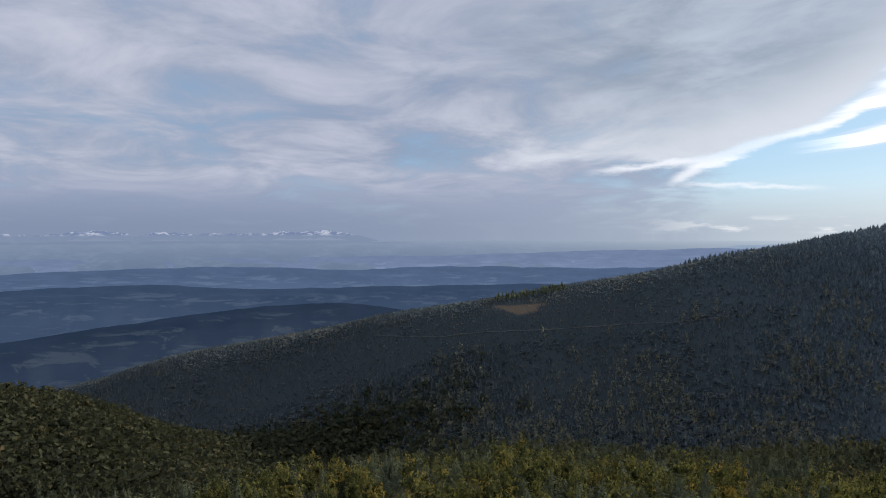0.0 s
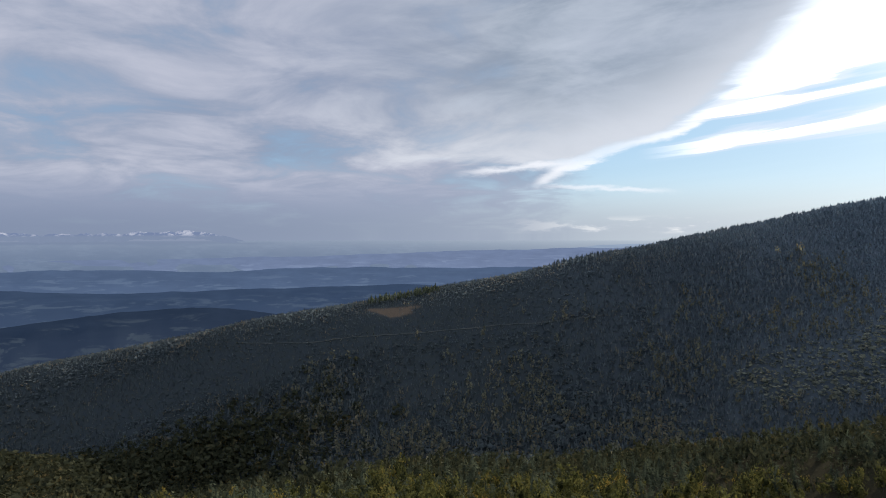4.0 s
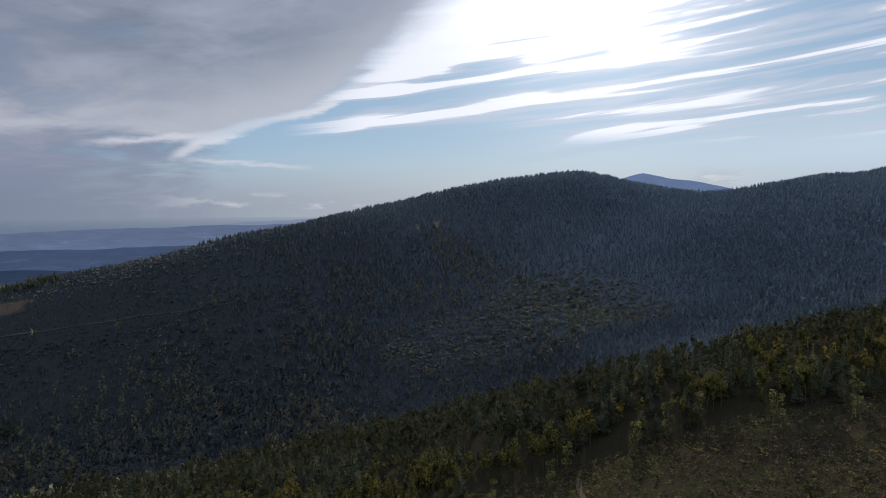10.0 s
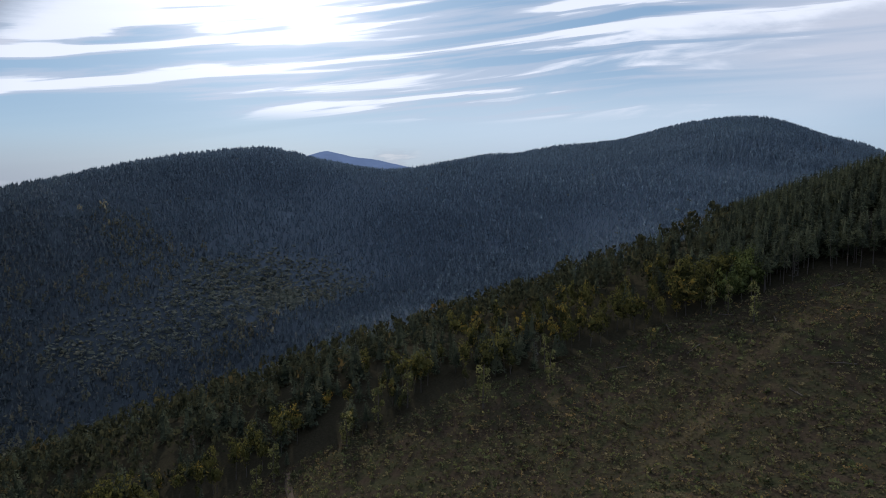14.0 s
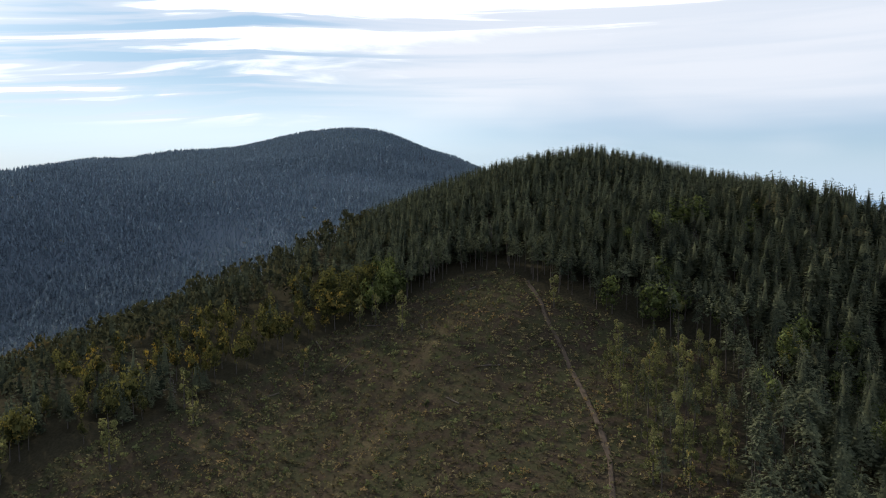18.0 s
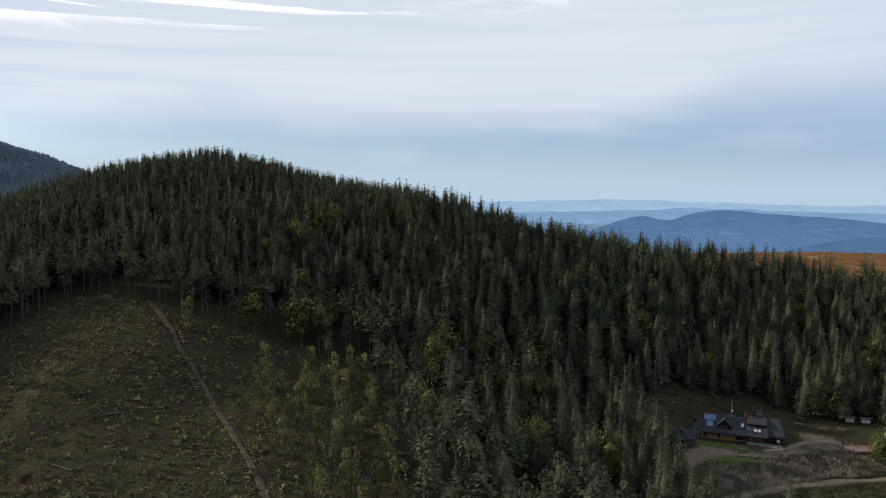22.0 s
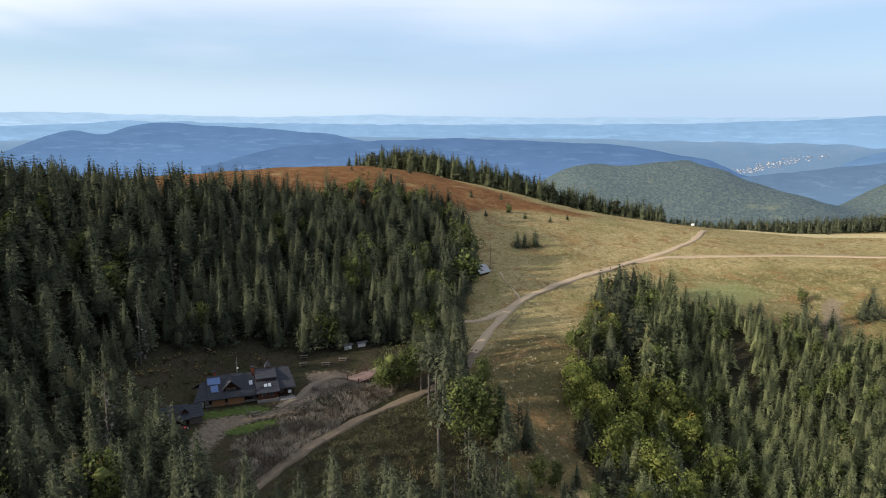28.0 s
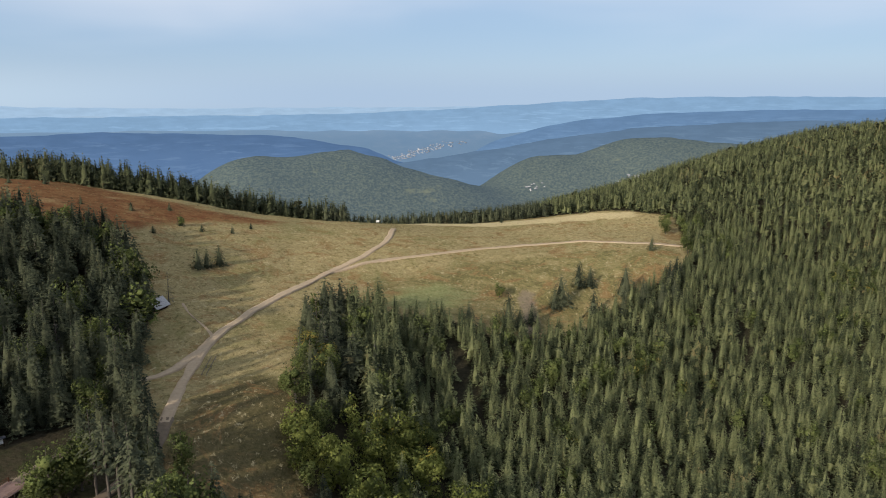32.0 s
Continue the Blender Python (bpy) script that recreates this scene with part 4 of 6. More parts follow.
BEECH_FINE = [leaf_crown(1700, 0.019, tg, 0.26, 0.12, heart=True) for n in range(3)]
BEECH_MID = [leaf_crown(270, 0.033, tg, 0.27, 0.3, heart=True) for n in range(4)]
BEECH_FAR = [leaf_crown(34, 0.08, tg, 0.26) for n in range(4)]
TRUNK = stick([(0, 0, -0.02, 0.014), (0, 0, 0.5, 0.009), (0, 0, 0.95, 0.003)], 4)
FAR_CONES = [far_cone(tg) for n in range(9)]
FAR_LEAF = [leaf_crown(7, 0.19, tg, 0.3, 0.1) for n in range(5)]
VALLEY_LEAF = [leaf_crown(16, 0.14, tg, 0.34, 0.1) for n in range(5)]

# the woods near the path, on the shelf and the ridge
wx, wy = jittered(-330, 490, -540, 480, 4.9, 3)
ex, ey = jittered(-330, 84, -500, -20, 3.4, 4)
bx, by = jittered(-40, 262, -520, -424, 3.9, 6)
other = ~((wx < 84) & (wy > -500) & (wy < -20)) & ~((wx > 84) & (wx < 262) & (wy < -424) & (wy > -520))
wx, wy = np.r_[wx[other], ex, bx[bx > 84]], np.r_[wy[other], ey, by[bx > 84]]
ride = (np.abs(wx - np.interp(wy, (-236, -205), (53, 50))) < 2.3) & (wy > -238) & (wy < -200)
wx, wy = wx[~ride], wy[~ride]
lane = np.min([np.hypot(wx - x, wy - y) for x, y, h in LANE_TREES], axis=0) < 4.2
wx, wy = wx[~lane], wy[~lane]
r = np.hypot(wx - 60, wy + 60)
az = np.degrees(np.arctan2(wx - 40, wy))
# nothing is planted where the ridge or the hillside hides it
hidden = (wx > np.interp(wy, (-500, -460, -400, -340, -200, -80), (70, 300, 400, 445, 475, 520))) | (wx < np.interp(wy, (-440, -300, -140, -100, -60, 20, 60, 360), (-330, -195, -35, 85, 110, 110, -95, -320)))
seen = (r < 75) | (r < 560) & ((az > -40) | (az < -120)) & ~hidden
wood = seen & (open_land(wx, wy, 3.0) < 0.5)
wx, wy = wx[wood], wy[wood]
r = np.hypot(wx - 60, wy + 60)
bald = (wx > 258) & (wy < -226) & (rng.random(len(wx)) < 0.97)
keep = (rng.random(len(wx)) < np.where(wy > 60, np.where(rough(wx, wy, 13, 17) > -0.2, 0.52, 0.26), 0.95)) & ~bald
wx, wy = wx[keep], wy[keep]
r = np.hypot(wx - 60, wy + 60)
mixed = 0.6 * rough(wx, wy, 38, 8) + 0.55 * rng.normal(size=len(wx))
rim = (wx > 66) & (wx < 108) & (wy > -196) & (wy < -120)
flank = (inside(CLEARING, wx, wy, 26.0) > 0.01) & (wy > 28)
broad = mixed > np.where(flank, -0.75, np.where(wy > 50, 0.0, np.where(rim, 0.05, np.where(wx < 60, 0.95, np.where(wx < 215, 0.9, np.where(wx < 330, 1.05, 9.0))))))
tall = np.where(wx < 70, np.where(wy > 60, 12.5, 9.8), 15.0) * np.where((wx < 70) & (wy < 0), 0.72 + 0.36 * rng.random(len(wx)), 1.0) * np.where((r > 285) & (wx > 200), 0.88 + 0.2 * rng.random(len(wx)), np.where((wx < 70) & (wy < 0), 1.0, 0.55 + 0.6 * rng.random(len(wx)) ** 0.8)) * np.where(wy > 60, np.where(wx < 90, 1.0, 0.82) * (0.7 + 0.6 * rng.random(len(wx))), np.where((r > 300) & (wx > 240), 0.84, 1.0)) * np.where(rim, 0.68, 1.0) * np.where(wy < -385, 1.05, 1.0)
girth = tall * (0.95 + 0.5 * rng.random(len(wx))) * np.where(broad, 0.85, 1.0)
tall_near, broad_near = tall, broad
# the stretch beside the hut and the road: trees one by one, built further down
single = (wx > 88) & (wx < 206) & (wy > -226) & (wy < -80)
dead = (rng.random(len(wx)) < 0.022) & ~broad & ~single
young = (wx < 84) & (wy < 0) & ~broad & ~single & ~dead & (rng.random(len(wx)) < 0.95)
west = (wx < 84) & (wy < 0)
under = r < 75
young &= ~under
edge = ~broad & ~single & ~dead & ~under & (inside(CLEARING, wx, wy, 15.0) > 0.01) & (wy < 40)
near = ~broad & ~single & ~dead & ~west & (r < 285) & ~under & ~edge
beyond = ~broad & ~single & ~dead & ~edge & ((r >= 285) & ~west | under)
leafed = broad & ~single & (r > 75)
backing = (wy < -330) & (wx < 300)
for name, pick, crowns, mat, label in (
        ("spruce_wood", near, SPRUCE_MID, SPRUCE, "dense dark green spruce forest on the ridge slopes"),
        ("young_spruce_wood", young & (r < 330), YOUNG_MID, YOUNG, "dense light green young spruce forest below the pasture"),
        ("hill_spruce_wood", young & (r >= 330) & (wx >= -40), SPRUCE_FAR, SPRUCE, "green young spruces behind the pasture"),
        ("hill_spruce_wood", young & (r >= 330) & (wx < -40), SPRUCE_FAR, YOUNG, "light green young spruces on the hill behind the pasture"),
        ("edge_spruce_wood", edge, SPRUCE_EDGE, SPRUCE, "tall spruces with bare trunks at the rim of the clearing"),
        ("pasture_edge_wood", beyond & backing, SPRUCE_BACK, EDGEWOOD, "mixed-height spruces along the far edge of the pasture"),
        ("ridge_spruce_wood", beyond & ~backing, SPRUCE_FAR, SPRUCE, "dark spruces along the crest of the ridge"),
        ("dead_spruces", dead, DEAD_MID, DEADWOOD, "grey dead spruces standing among the green ones")):
    stuff(name, spread(crowns, wx[pick], wy[pick], tall[pick], girth[pick], 21), mat, label, "forest")
for pick, crowns, mat in ((leafed & (r < 310) & (wy > 40), BEECH_MID, BEECH), (leafed & (r >= 310), BEECH_FAR, OLIVE), (leafed & (r < 310) & (wy <= 40) & ~rim, BEECH_NEAR, GREENBEECH), (leafed & (r < 310) & rim, BEECH_NEAR, LANEBEECH)):
    stuff("beech_wood", spread(crowns, wx[pick], wy[pick], tall[pick] * np.where(wy[pick] > 60, 1.12, 0.9), girth[pick] * np.where(wy[pick] > 60, 0.76, 0.95), 23), mat, "yellow-green beech trees mixed into the forest", "forest")
shown = ~single & (r < 300) & (wx > 84)
stuff("forest_trunks", spread([TRUNK], wx[shown], wy[shown], tall[shown] * 0.8, tall[shown], 22), BARK, "grey-brown trunks standing in the forest shade", "trunks")

# the opposite slope and the high crest
CREST_STAND = [(60, 925), (100, 922), (160, 930), (160, 942), (100, 934), (62, 937)]
BOWL_RIM = [(380, 600), (392, 540), (450, 495), (520, 462), (620, 450), (700, 455), (720, 520), (690, 590), (600, 612), (500, 585), (440, 600)]
fx, fy = jittered(-900, 1750, -420, 1250, 4.7, 5)
az, r = np.degrees(np.arctan2(fx, fy)), np.hypot(fx, fy)
far = (az > -46) & (az < 112) & (r < 1720) & ((r > 470) & ((np.hypot(fx - 60, fy + 60) >= 555) | (fx > 489)) | (r > 640))
behind = (inside([(600, 205), (690, 205), (850, 90), (990, -30), (1120, -115), (1400, -260), (1400, -430), (470, -430), (520, -100)], fx, fy, 5.0) > 0.5) | (fy > np.interp(fx, (-900, 100, 350, 800, 1150, 1260, 1760), (1180, 1160, 1080, 960, 860, 640, 440)))
fx, fy = fx[far & ~behind], fy[far & ~behind]
thin = rough(fx, fy, 90, 9) * 0.5 + rough(fx, fy, 30, 10) * 0.5
keep = (rng.random(len(fx)) < np.clip(1.0 + 0.4 * thin, 0.75, 1.0)) & (inside(LOGGED, fx, fy, 3.0) < 0.5 + 0.6 * (rng.random(len(fx)) < 0.12))
fx, fy = fx[keep], fy[keep]
broad = rough(fx, fy, 60, 12) + 0.7 * rng.normal(size=len(fx)) > 0.3 + 3.0 * ease(fx, 250, 600)
tall = (7 + 7.5 * rng.random(len(fx)) ** 1.3) * (0.85 + 0.3 * rough(fx, fy, 120, 13))
tall *= np.where((fx + 20 * rng.normal(size=len(fx)) < 350) & (fy > 800 - 0.12 * fx), 0.45, 0.74)
s = ~broad
spur = (fx + 50 * rng.normal(size=len(fx)) < -40) & (fy + 25 * rng.normal(size=len(fx)) < 735)
stuff("valley_beech_wood", spread(VALLEY_LEAF, fx[spur], fy[spur], tall[spur] * 1.8, tall[spur] * 2.0, 33), OLIVE, "green beech wood on the spur down in the valley", "forest")
hollow = (inside(BOWL_RIM, fx, fy, 40.0) + 0.18 * rng.normal(size=len(fx)) > 0.5) & ~spur
stuff("hollow_scrub", spread(FAR_LEAF, fx[hollow], fy[hollow], tall[hollow] * 0.7, tall[hollow] * 1.5, 34), BOWL, "pale green scrub and young trees in a hollow of the far mountainside", "scrub")
broad, s = broad & ~spur & ~hollow, s & ~spur & ~hollow
conifers = stuff("far_spruce_wood", spread(FAR_CONES, fx[s], fy[s], tall[s] * 1.15, tall[s] * 1.15, 31), HAZED_TREES, "dark conifers covering the far mountainside", "forest")
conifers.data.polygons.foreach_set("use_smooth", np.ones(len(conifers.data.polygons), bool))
stuff("far_beech_wood", spread(FAR_LEAF, fx[broad], fy[broad], tall[broad] * 0.85, tall[broad] * 2.0, 32), HAZED_TREES, "scattered broadleaf trees on the far mountainside", "forest")
# tall pale broadleaf trees standing out of the lower woods, and a dark stand on the open crest
px, py = jittered(-60, 620, 440, 800, 8.5, 36)
pick = (rough(px, py, 70, 37) + 0.45 * rng.normal(size=len(px)) > 0.3 + 0.5 * ease(py, 620, 800)) & (inside(BOWL_RIM, px, py, 10.0) < 0.5)
px, py = px[pick], py[pick]
pale_tall = 8 + 6 * rng.random(len(px))
stuff("valley_birches", spread(VALLEY_LEAF, px, py, pale_tall * 1.1, pale_tall * 0.8, 36), PALELEAF, "tall yellowing birches standing out of the valley woods", "forest")
stand_x, stand_y = jittered(58, 168, 880, 960, 4.6, 38)
pick = inside(CREST_STAND, stand_x, stand_y, 1.0) > 0.5
stand_x, stand_y = stand_x[pick], stand_y[pick]
stand_tall = 9 + 5 * rng.random(len(stand_x))
stuff("crest_spruce_stand", spread(FAR_CONES, stand_x, stand_y, stand_tall, stand_tall, 38), SPRUCE, "dark block of tall spruces left standing on the logged crest", "forest")
snag_x, snag_y = 1322 - 3.2 * np.arange(14) + 3 * rng.normal(size=14), 14 - 5.0 * np.arange(14) + 4 * rng.normal(size=14)
snag_tall = 12 + 7 * rng.random(14)
stuff("bare_snags", spread([TRUNK], snag_x, snag_y, snag_tall, snag_tall * 1.8, 35), DEADWOOD, "bare dead trunks along the skyline", "trunks")

# brush over the cleared slope, dry stalks below the hut, bushes on the pasture
BUSH = [leaf_crown(9, 0.2, tg, 0.4, 0.0) for n in range(5)]


def stalk_clump(g):
    v = np.concatenate([kite((0.5 * g.normal(), 0.5 * g.normal(), 0), (0.6 * g.normal(), 0.6 * g.normal(), 0.5 + 0.6 * g.random()), 0.03) for n in range(16)])
    f = np.arange(len(v)).reshape(-1, 4)
    return v, np.concatenate([f[:, [0, 1, 2]], f[:, [0, 2, 3]]])


STALKS = [stalk_clump(tg) for n in range(5)]


def sown(poly, step, seed, share, low, high, wide=1.6):
    q = np.array(poly)
    x, y = jittered(q[:, 0].min(), q[:, 0].max(), q[:, 1].min(), q[:, 1].max(), step, seed)
    g = np.random.default_rng(seed)
    ok = (inside(poly, x, y, 1.0) > 0.5) & (g.random(len(x)) < share + 0.45 * rough(x, y, 17, seed))
    x, y = x[ok], y[ok]
    h = low + (high - low) * g.random(len(x)) ** 2
    return x, y, h, h * wide * (0.7 + 0.6 * g.random(len(x)))


stuff("clearing_brush", spread(BUSH, *sown(CLEARING, 1.55, 71, 0.85, 0.4, 1.7, 1.5), 71), BRUSH, "low green and brown brush regrowing on the cleared slope", "brush")
stuff("clearing_shrubs", spread(BUSH, *sown(CLEARING, 2.6, 78, 0.65, 0.7, 2.2, 1.25), 78), SHRUBS, "green shrubs and young growth on the cleared slope", "brush")
SCRUB = [(152, -106), (161, -122), (157, -138), (157, -154), (152, -164), (146, -168), (138, -166), (143, -150), (147, -134), (149, -112)]
stuff("dry_stalks", spread(STALKS, *sown(SCRUB, 0.75, 72, 0.97, 0.9, 1.8, 0.8), 72), REEDS, "thicket of dry grey-brown stalks below the hut yard", "weeds")
BANK = [(146, -106), (145, -132), (139, -152), (128, -166), (118, -150), (108, -134), (132, -100)]
stuff("roadside_grass", spread(STALKS, *sown(BANK, 0.8, 79, 1.0, 0.6, 1.3, 0.9), 79), WEEDS, "tall rank grass and weeds on the bank below the road", "weeds")
stuff("roadside_brush", spread(BUSH, *sown(BANK, 1.9, 73, 0.6, 0.5, 1.3, 1.5), 73), WEEDS, "green and yellowing brush beside the dirt road", "brush")
BACKYARD = [(200, -126), (196, -148), (185, -160), (176, -164), (172, -158), (184, -150), (188, -140), (184, -131), (184, -120)]
stuff("yard_weeds", spread(BUSH, *sown(BACKYARD, 1.3, 76, 0.85, 0.4, 1.7), 76), BRUSH, "dark weeds and brush behind the hut", "weeds")
stuff("heath_tufts", spread(BUSH, *sown(HEATH, 3.6, 74, 0.5, 0.25, 0.7, 2.2), 74), BRUSH, "low rusty heath tufts on the bare hilltop", "heath")
stuff("pasture_shrubs", spread(BUSH, *sown(GRASS, 3.6, 77, 0.22, 0.2, 0.6, 2.2), 77), BRUSH, "low brown and green shrubs scattered over the pasture", "brush")
TUFTS = [stalk_clump(tg) for n in range(4)]
STRAW = material("dry_grass", leafy((0.1, 0.08, 0.035), (0.34, 0.265, 0.125), (0.12, 0.12, 0.045), 0.2), 0.9, through_light=0.15)
stuff("grass_tufts", spread([(v[:12], f[(f < 12).all(1)]) for v, f in TUFTS], *sown(GRASS, 1.15, 75, 0.6, 0.25, 0.75, 1.0), 75), STRAW, "tufts of dry yellow grass on the pasture", "grass")

# ---- roads and paths ----
TRACK = material("track_dirt", lambda N, p: N.mix(N.noise(p, 0.9, 5.0, 0.7), (0.28, 0.21, 0.135), (0.55, 0.425, 0.295)), 0.95, bump=(2.0, 0.06))
SLOPEDIRT = material("slope_dirt", lambda N, p: N.mix(N.noise(p, 0.15, 5.0, 0.7), (0.066, 0.072, 0.072), (0.115, 0.118, 0.105)), 0.95)
# Track dirt in a darker copy; the shade on the lower road is in its colour.
SHADETRACK = material("shaded_track_dirt", lambda N, p: N.mix(N.noise(p, 0.9, 5.0, 0.7), (0.1, 0.078, 0.056), (0.25, 0.195, 0.14)), 0.95, bump=(2.0, 0.06))
YARDPATH = material("yard_path_dirt", lambda N, p: N.mix(N.noise(p, 0.9, 5.0, 0.7), (0.13, 0.103, 0.076), (0.27, 0.215, 0.16)), 0.95, bump=(2.0, 0.06))
FOOTPATH = material("path_dirt", lambda N, p: N.mix(N.noise(p, 0.9, 5.0, 0.7), (0.05, 0.039, 0.03), (0.135, 0.104, 0.078)), 0.95, bump=(2.0, 0.06))


def smooth_line(points, step=3.0):
    p = np.array(points, float)
    p = np.concatenate([[2 * p[0] - p[1]], p, [2 * p[-1] - p[-2]]])
    out = []
    for a, b, c, d in zip(p, p[1:], p[2:], p[3:]):
        for t in np.linspace(0, 1, max(2, int(np.hypot(*(c - b)) / step)), endpoint=False):
            out.append(0.5 * (2 * b + (c - a) * t + (2 * a - 5 * b + 4 * c - d) * t * t + (3 * b - a - 3 * c + d) * t ** 3))
    return np.array(out + [p[-2]])


def ribbon(name, points, wide, mat, label, category, seed=0, lift=0.3):
    """A worn track: a low crown between two ruts, its rims sunk into the ground."""
    c = smooth_line(points)
    way = np.gradient(c, axis=0)
    way /= np.linalg.norm(way, axis=1)[:, None] + 1e-9
    side = np.stack([-way[:, 1], way[:, 0]], -1)
    w = wide * (1 + 0.22 * rough(np.arange(len(c)) * 3.0, np.zeros(len(c)), 11, seed))
    rows = []
    for k, z in ((-0.62, -0.5), (-0.5, 0.02), (-0.28, -0.05), (0, 0.05), (0.28, -0.05), (0.5, 0.02), (0.62, -0.5)):
        q = c + side * (w * k)[:, None] + 0.3 * side * rough(c[:, 0] * 2 + 40 * k, c[:, 1] * 2, 5, seed + 3)[:, None] * (abs(k) > 0.4)
        rows.append(np.stack([q[:, 0], q[:, 1], np.maximum(height(c[:, 0], c[:, 1]), height(q[:, 0], q[:, 1])) + lift + z], -1))
    m = len(c)
    i, j = np.meshgrid(np.arange(6), np.arange(m - 1), indexing="ij")
    f = np.stack([i * m + j, i * m + j + 1, (i + 1) * m + j + 1, (i + 1) * m + j], -1).reshape(-1, 4)
    me = mesh_from(name, np.concatenate(rows), f)
    me.materials.append(mat)
    return tagged(new(name, me), label, category, kind="structure")


ribbon("yard_path", [(161, -141), (159.3, -148), (160, -156), (157.3, -162.7), (153.8, -166.6), (148, -172.4), (140, -182)], 1.7, YARDPATH, "trodden dirt path from the hut yard to the road", "path", 5, 0.16)
ribbon("road_lower", [(151, -92), (149, -109), (148, -121), (145, -136), (140, -152), (132, -165), (127, -180), (126, -190)], 2.1, SHADETRACK, "dirt road passing below the hut, coloured dark as if shaded", "road", 1)
ribbon("road", [(126.2, -188), (126, -196), (124, -226), (119, -243), (106, -273), (85, -307), (71, -324), (59, -346), (53, -372)],
       2.4, TRACK, "pale rutted dirt road crossing the dry pasture", "road", 1)
ribbon("road_branch", [(85, -307), (68, -316), (49, -321), (15, -330), (-19, -330), (-40, -316), (-60, -306), (-80, -302)], 2.1, TRACK, "narrower dirt track branching over the pasture", "road", 2)
ribbon("road_wood_branch", [(143, -208), (132, -213), (126, -224), (122, -234)], 2.3, TRACK, "dirt track running from the forest edge to the road", "road", 3)
ribbon("path_to_shed", [(121, -237), (124, -244), (129, -252), (133, -262)], 0.7, TRACK, "reddish footpath worn to the little shed", "path", 4, 0.14)
ribbon("path_clearing", [(150, -12), (174, -18), (193, -22), (228, -24), (252, -24), (270, -22), (283, -22), (300, -20)], 1.2, FOOTPATH, "narrow footpath climbing the cleared slope", "path", 5, 0.16)
ribbon("path_lower", [(146, 104), (156, 122), (176, 146), (192, 162), (204, 172)], 1.7, FOOTPATH, "pale footpath at the lower edge of the clearing", "path", 6)
ribbon("slope_track", [(-106, 899), (-59, 870), (-15, 844), (28, 827), (69, 817), (109, 809), (156, 802), (202, 792), (244, 777), (285, 760), (324, 745)], 1.3, SLOPEDIRT, "logging track across the far mountainside", "road", 7, 0.8)
ribbon("slope_track_high", [(502, 616), (537, 580), (565, 546), (594, 525), (628, 509), (673, 448), (685, 392)], 2.6, SLOPEDIRT, "logging track high on the far mountainside", "road", 8, 0.8)

# ---- helpers for things ----


def part(name, bm, mat, parent, label=""):
    me = bpy.data.meshes.new(name)
    bm.to_mesh(me)
    bm.free()
    me.materials.append(mat)
    ob = new(name, me)
    ob.parent = parent
    return tagged(ob, label) if label else ob


def piece(name, made, mat, parent, label=""):
    me = mesh_from(name, *made)
    me.materials.append(mat)
    ob = new(name, me)
    ob.parent = parent
    return tagged(ob, label) if label else ob


def box(bm, x0, x1, y0, y1, z0, z1, bevel=0.0):
    m = Matrix.Translation(((x0 + x1) / 2, (y0 + y1) / 2, (z0 + z1) / 2)) @ Matrix.Diagonal((x1 - x0, y1 - y0, z1 - z0, 1))
    made = bmesh.ops.create_cube(bm, size=1.0, matrix=m)
    if bevel:
        edges = {e for v in made["verts"] for e in v.link_edges}
        bmesh.ops.bevel(bm, geom=list(edges), offset=bevel, segments=1, affect="EDGES")
    return bm


def boxes(*rows, bevel=0.0):
    bm = bmesh.new()
    for row in rows:
        box(bm, *row, bevel=bevel)
    return bm


def solid(*quads, thick=0.18):
    """Slabs: each a list of corners, thickened downwards."""
    bm = bmesh.new()
    for q in quads:
        top = [bm.verts.new(p) for p in q]
        low = [bm.verts.new((p[0], p[1], p[2] - thick)) for p in q]
        bm.faces.new(top)
        bm.faces.new(low[::-1])
        for k in range(len(q)):
            m = (k + 1) % len(q)
            bm.faces.new((top[m], top[k], low[k], low[m]))
    bmesh.ops.recalc_face_normals(bm, faces=bm.faces)
    return bm


def prism(profile, x0, x1):
    """A body with the outline (y, z), drawn out along x."""
    bm = bmesh.new()
    a = [bm.verts.new((x0, y, z)) for y, z in profile]
    b = [bm.verts.new((x1, y, z)) for y, z in profile]
    bm.faces.new(a)
    bm.faces.new(b[::-1])
    for k in range(len(profile)):
        m = (k + 1) % len(profile)
        bm.faces.new((a[k], b[k], b[m], a[m]))
    bmesh.ops.recalc_face_normals(bm, faces=bm.faces)
    return bm


def rod(bm, a, b, r, sides=8):
    a, b = Vector(a), Vector(b)
    m = Matrix.Translation((a + b) / 2) @ (b - a).to_track_quat("Z", "Y").to_matrix().to_4x4()
    bmesh.ops.create_cone(bm, cap_ends=True, segments=sides, radius1=r, radius2=r, depth=(b - a).length, matrix=m)
    return bm


def rods(*rows, sides=8):
    bm = bmesh.new()
    for a, b, r in rows:
        rod(bm, a, b, r, sides)
    return bm


def ground_at(x, y):
    return float(height(x, y)[0])


def thing(name, x, y, z, turn, label, category, group=""):
    ob = new(name)
    ob.empty_display_size = 0.5
    ob.matrix_world = pose(x, y, z, 0, 0, turn)
    return tagged(ob, label, category, group)


def boards(dark, light, across=5.0):
    def paint(N, place):
        x, y, z = N.split(place)
        grain = N.noise(N.xyz(N.m("MULTIPLY", x, 1.2), N.m("MULTIPLY", y, 1.2), N.m("MULTIPLY", z, across)), 1.5, 5.0, 0.65)
        return N.mix(N.m("MULTIPLY", N.noise(place, 0.8, 3.0), grain), dark, light)

    return paint


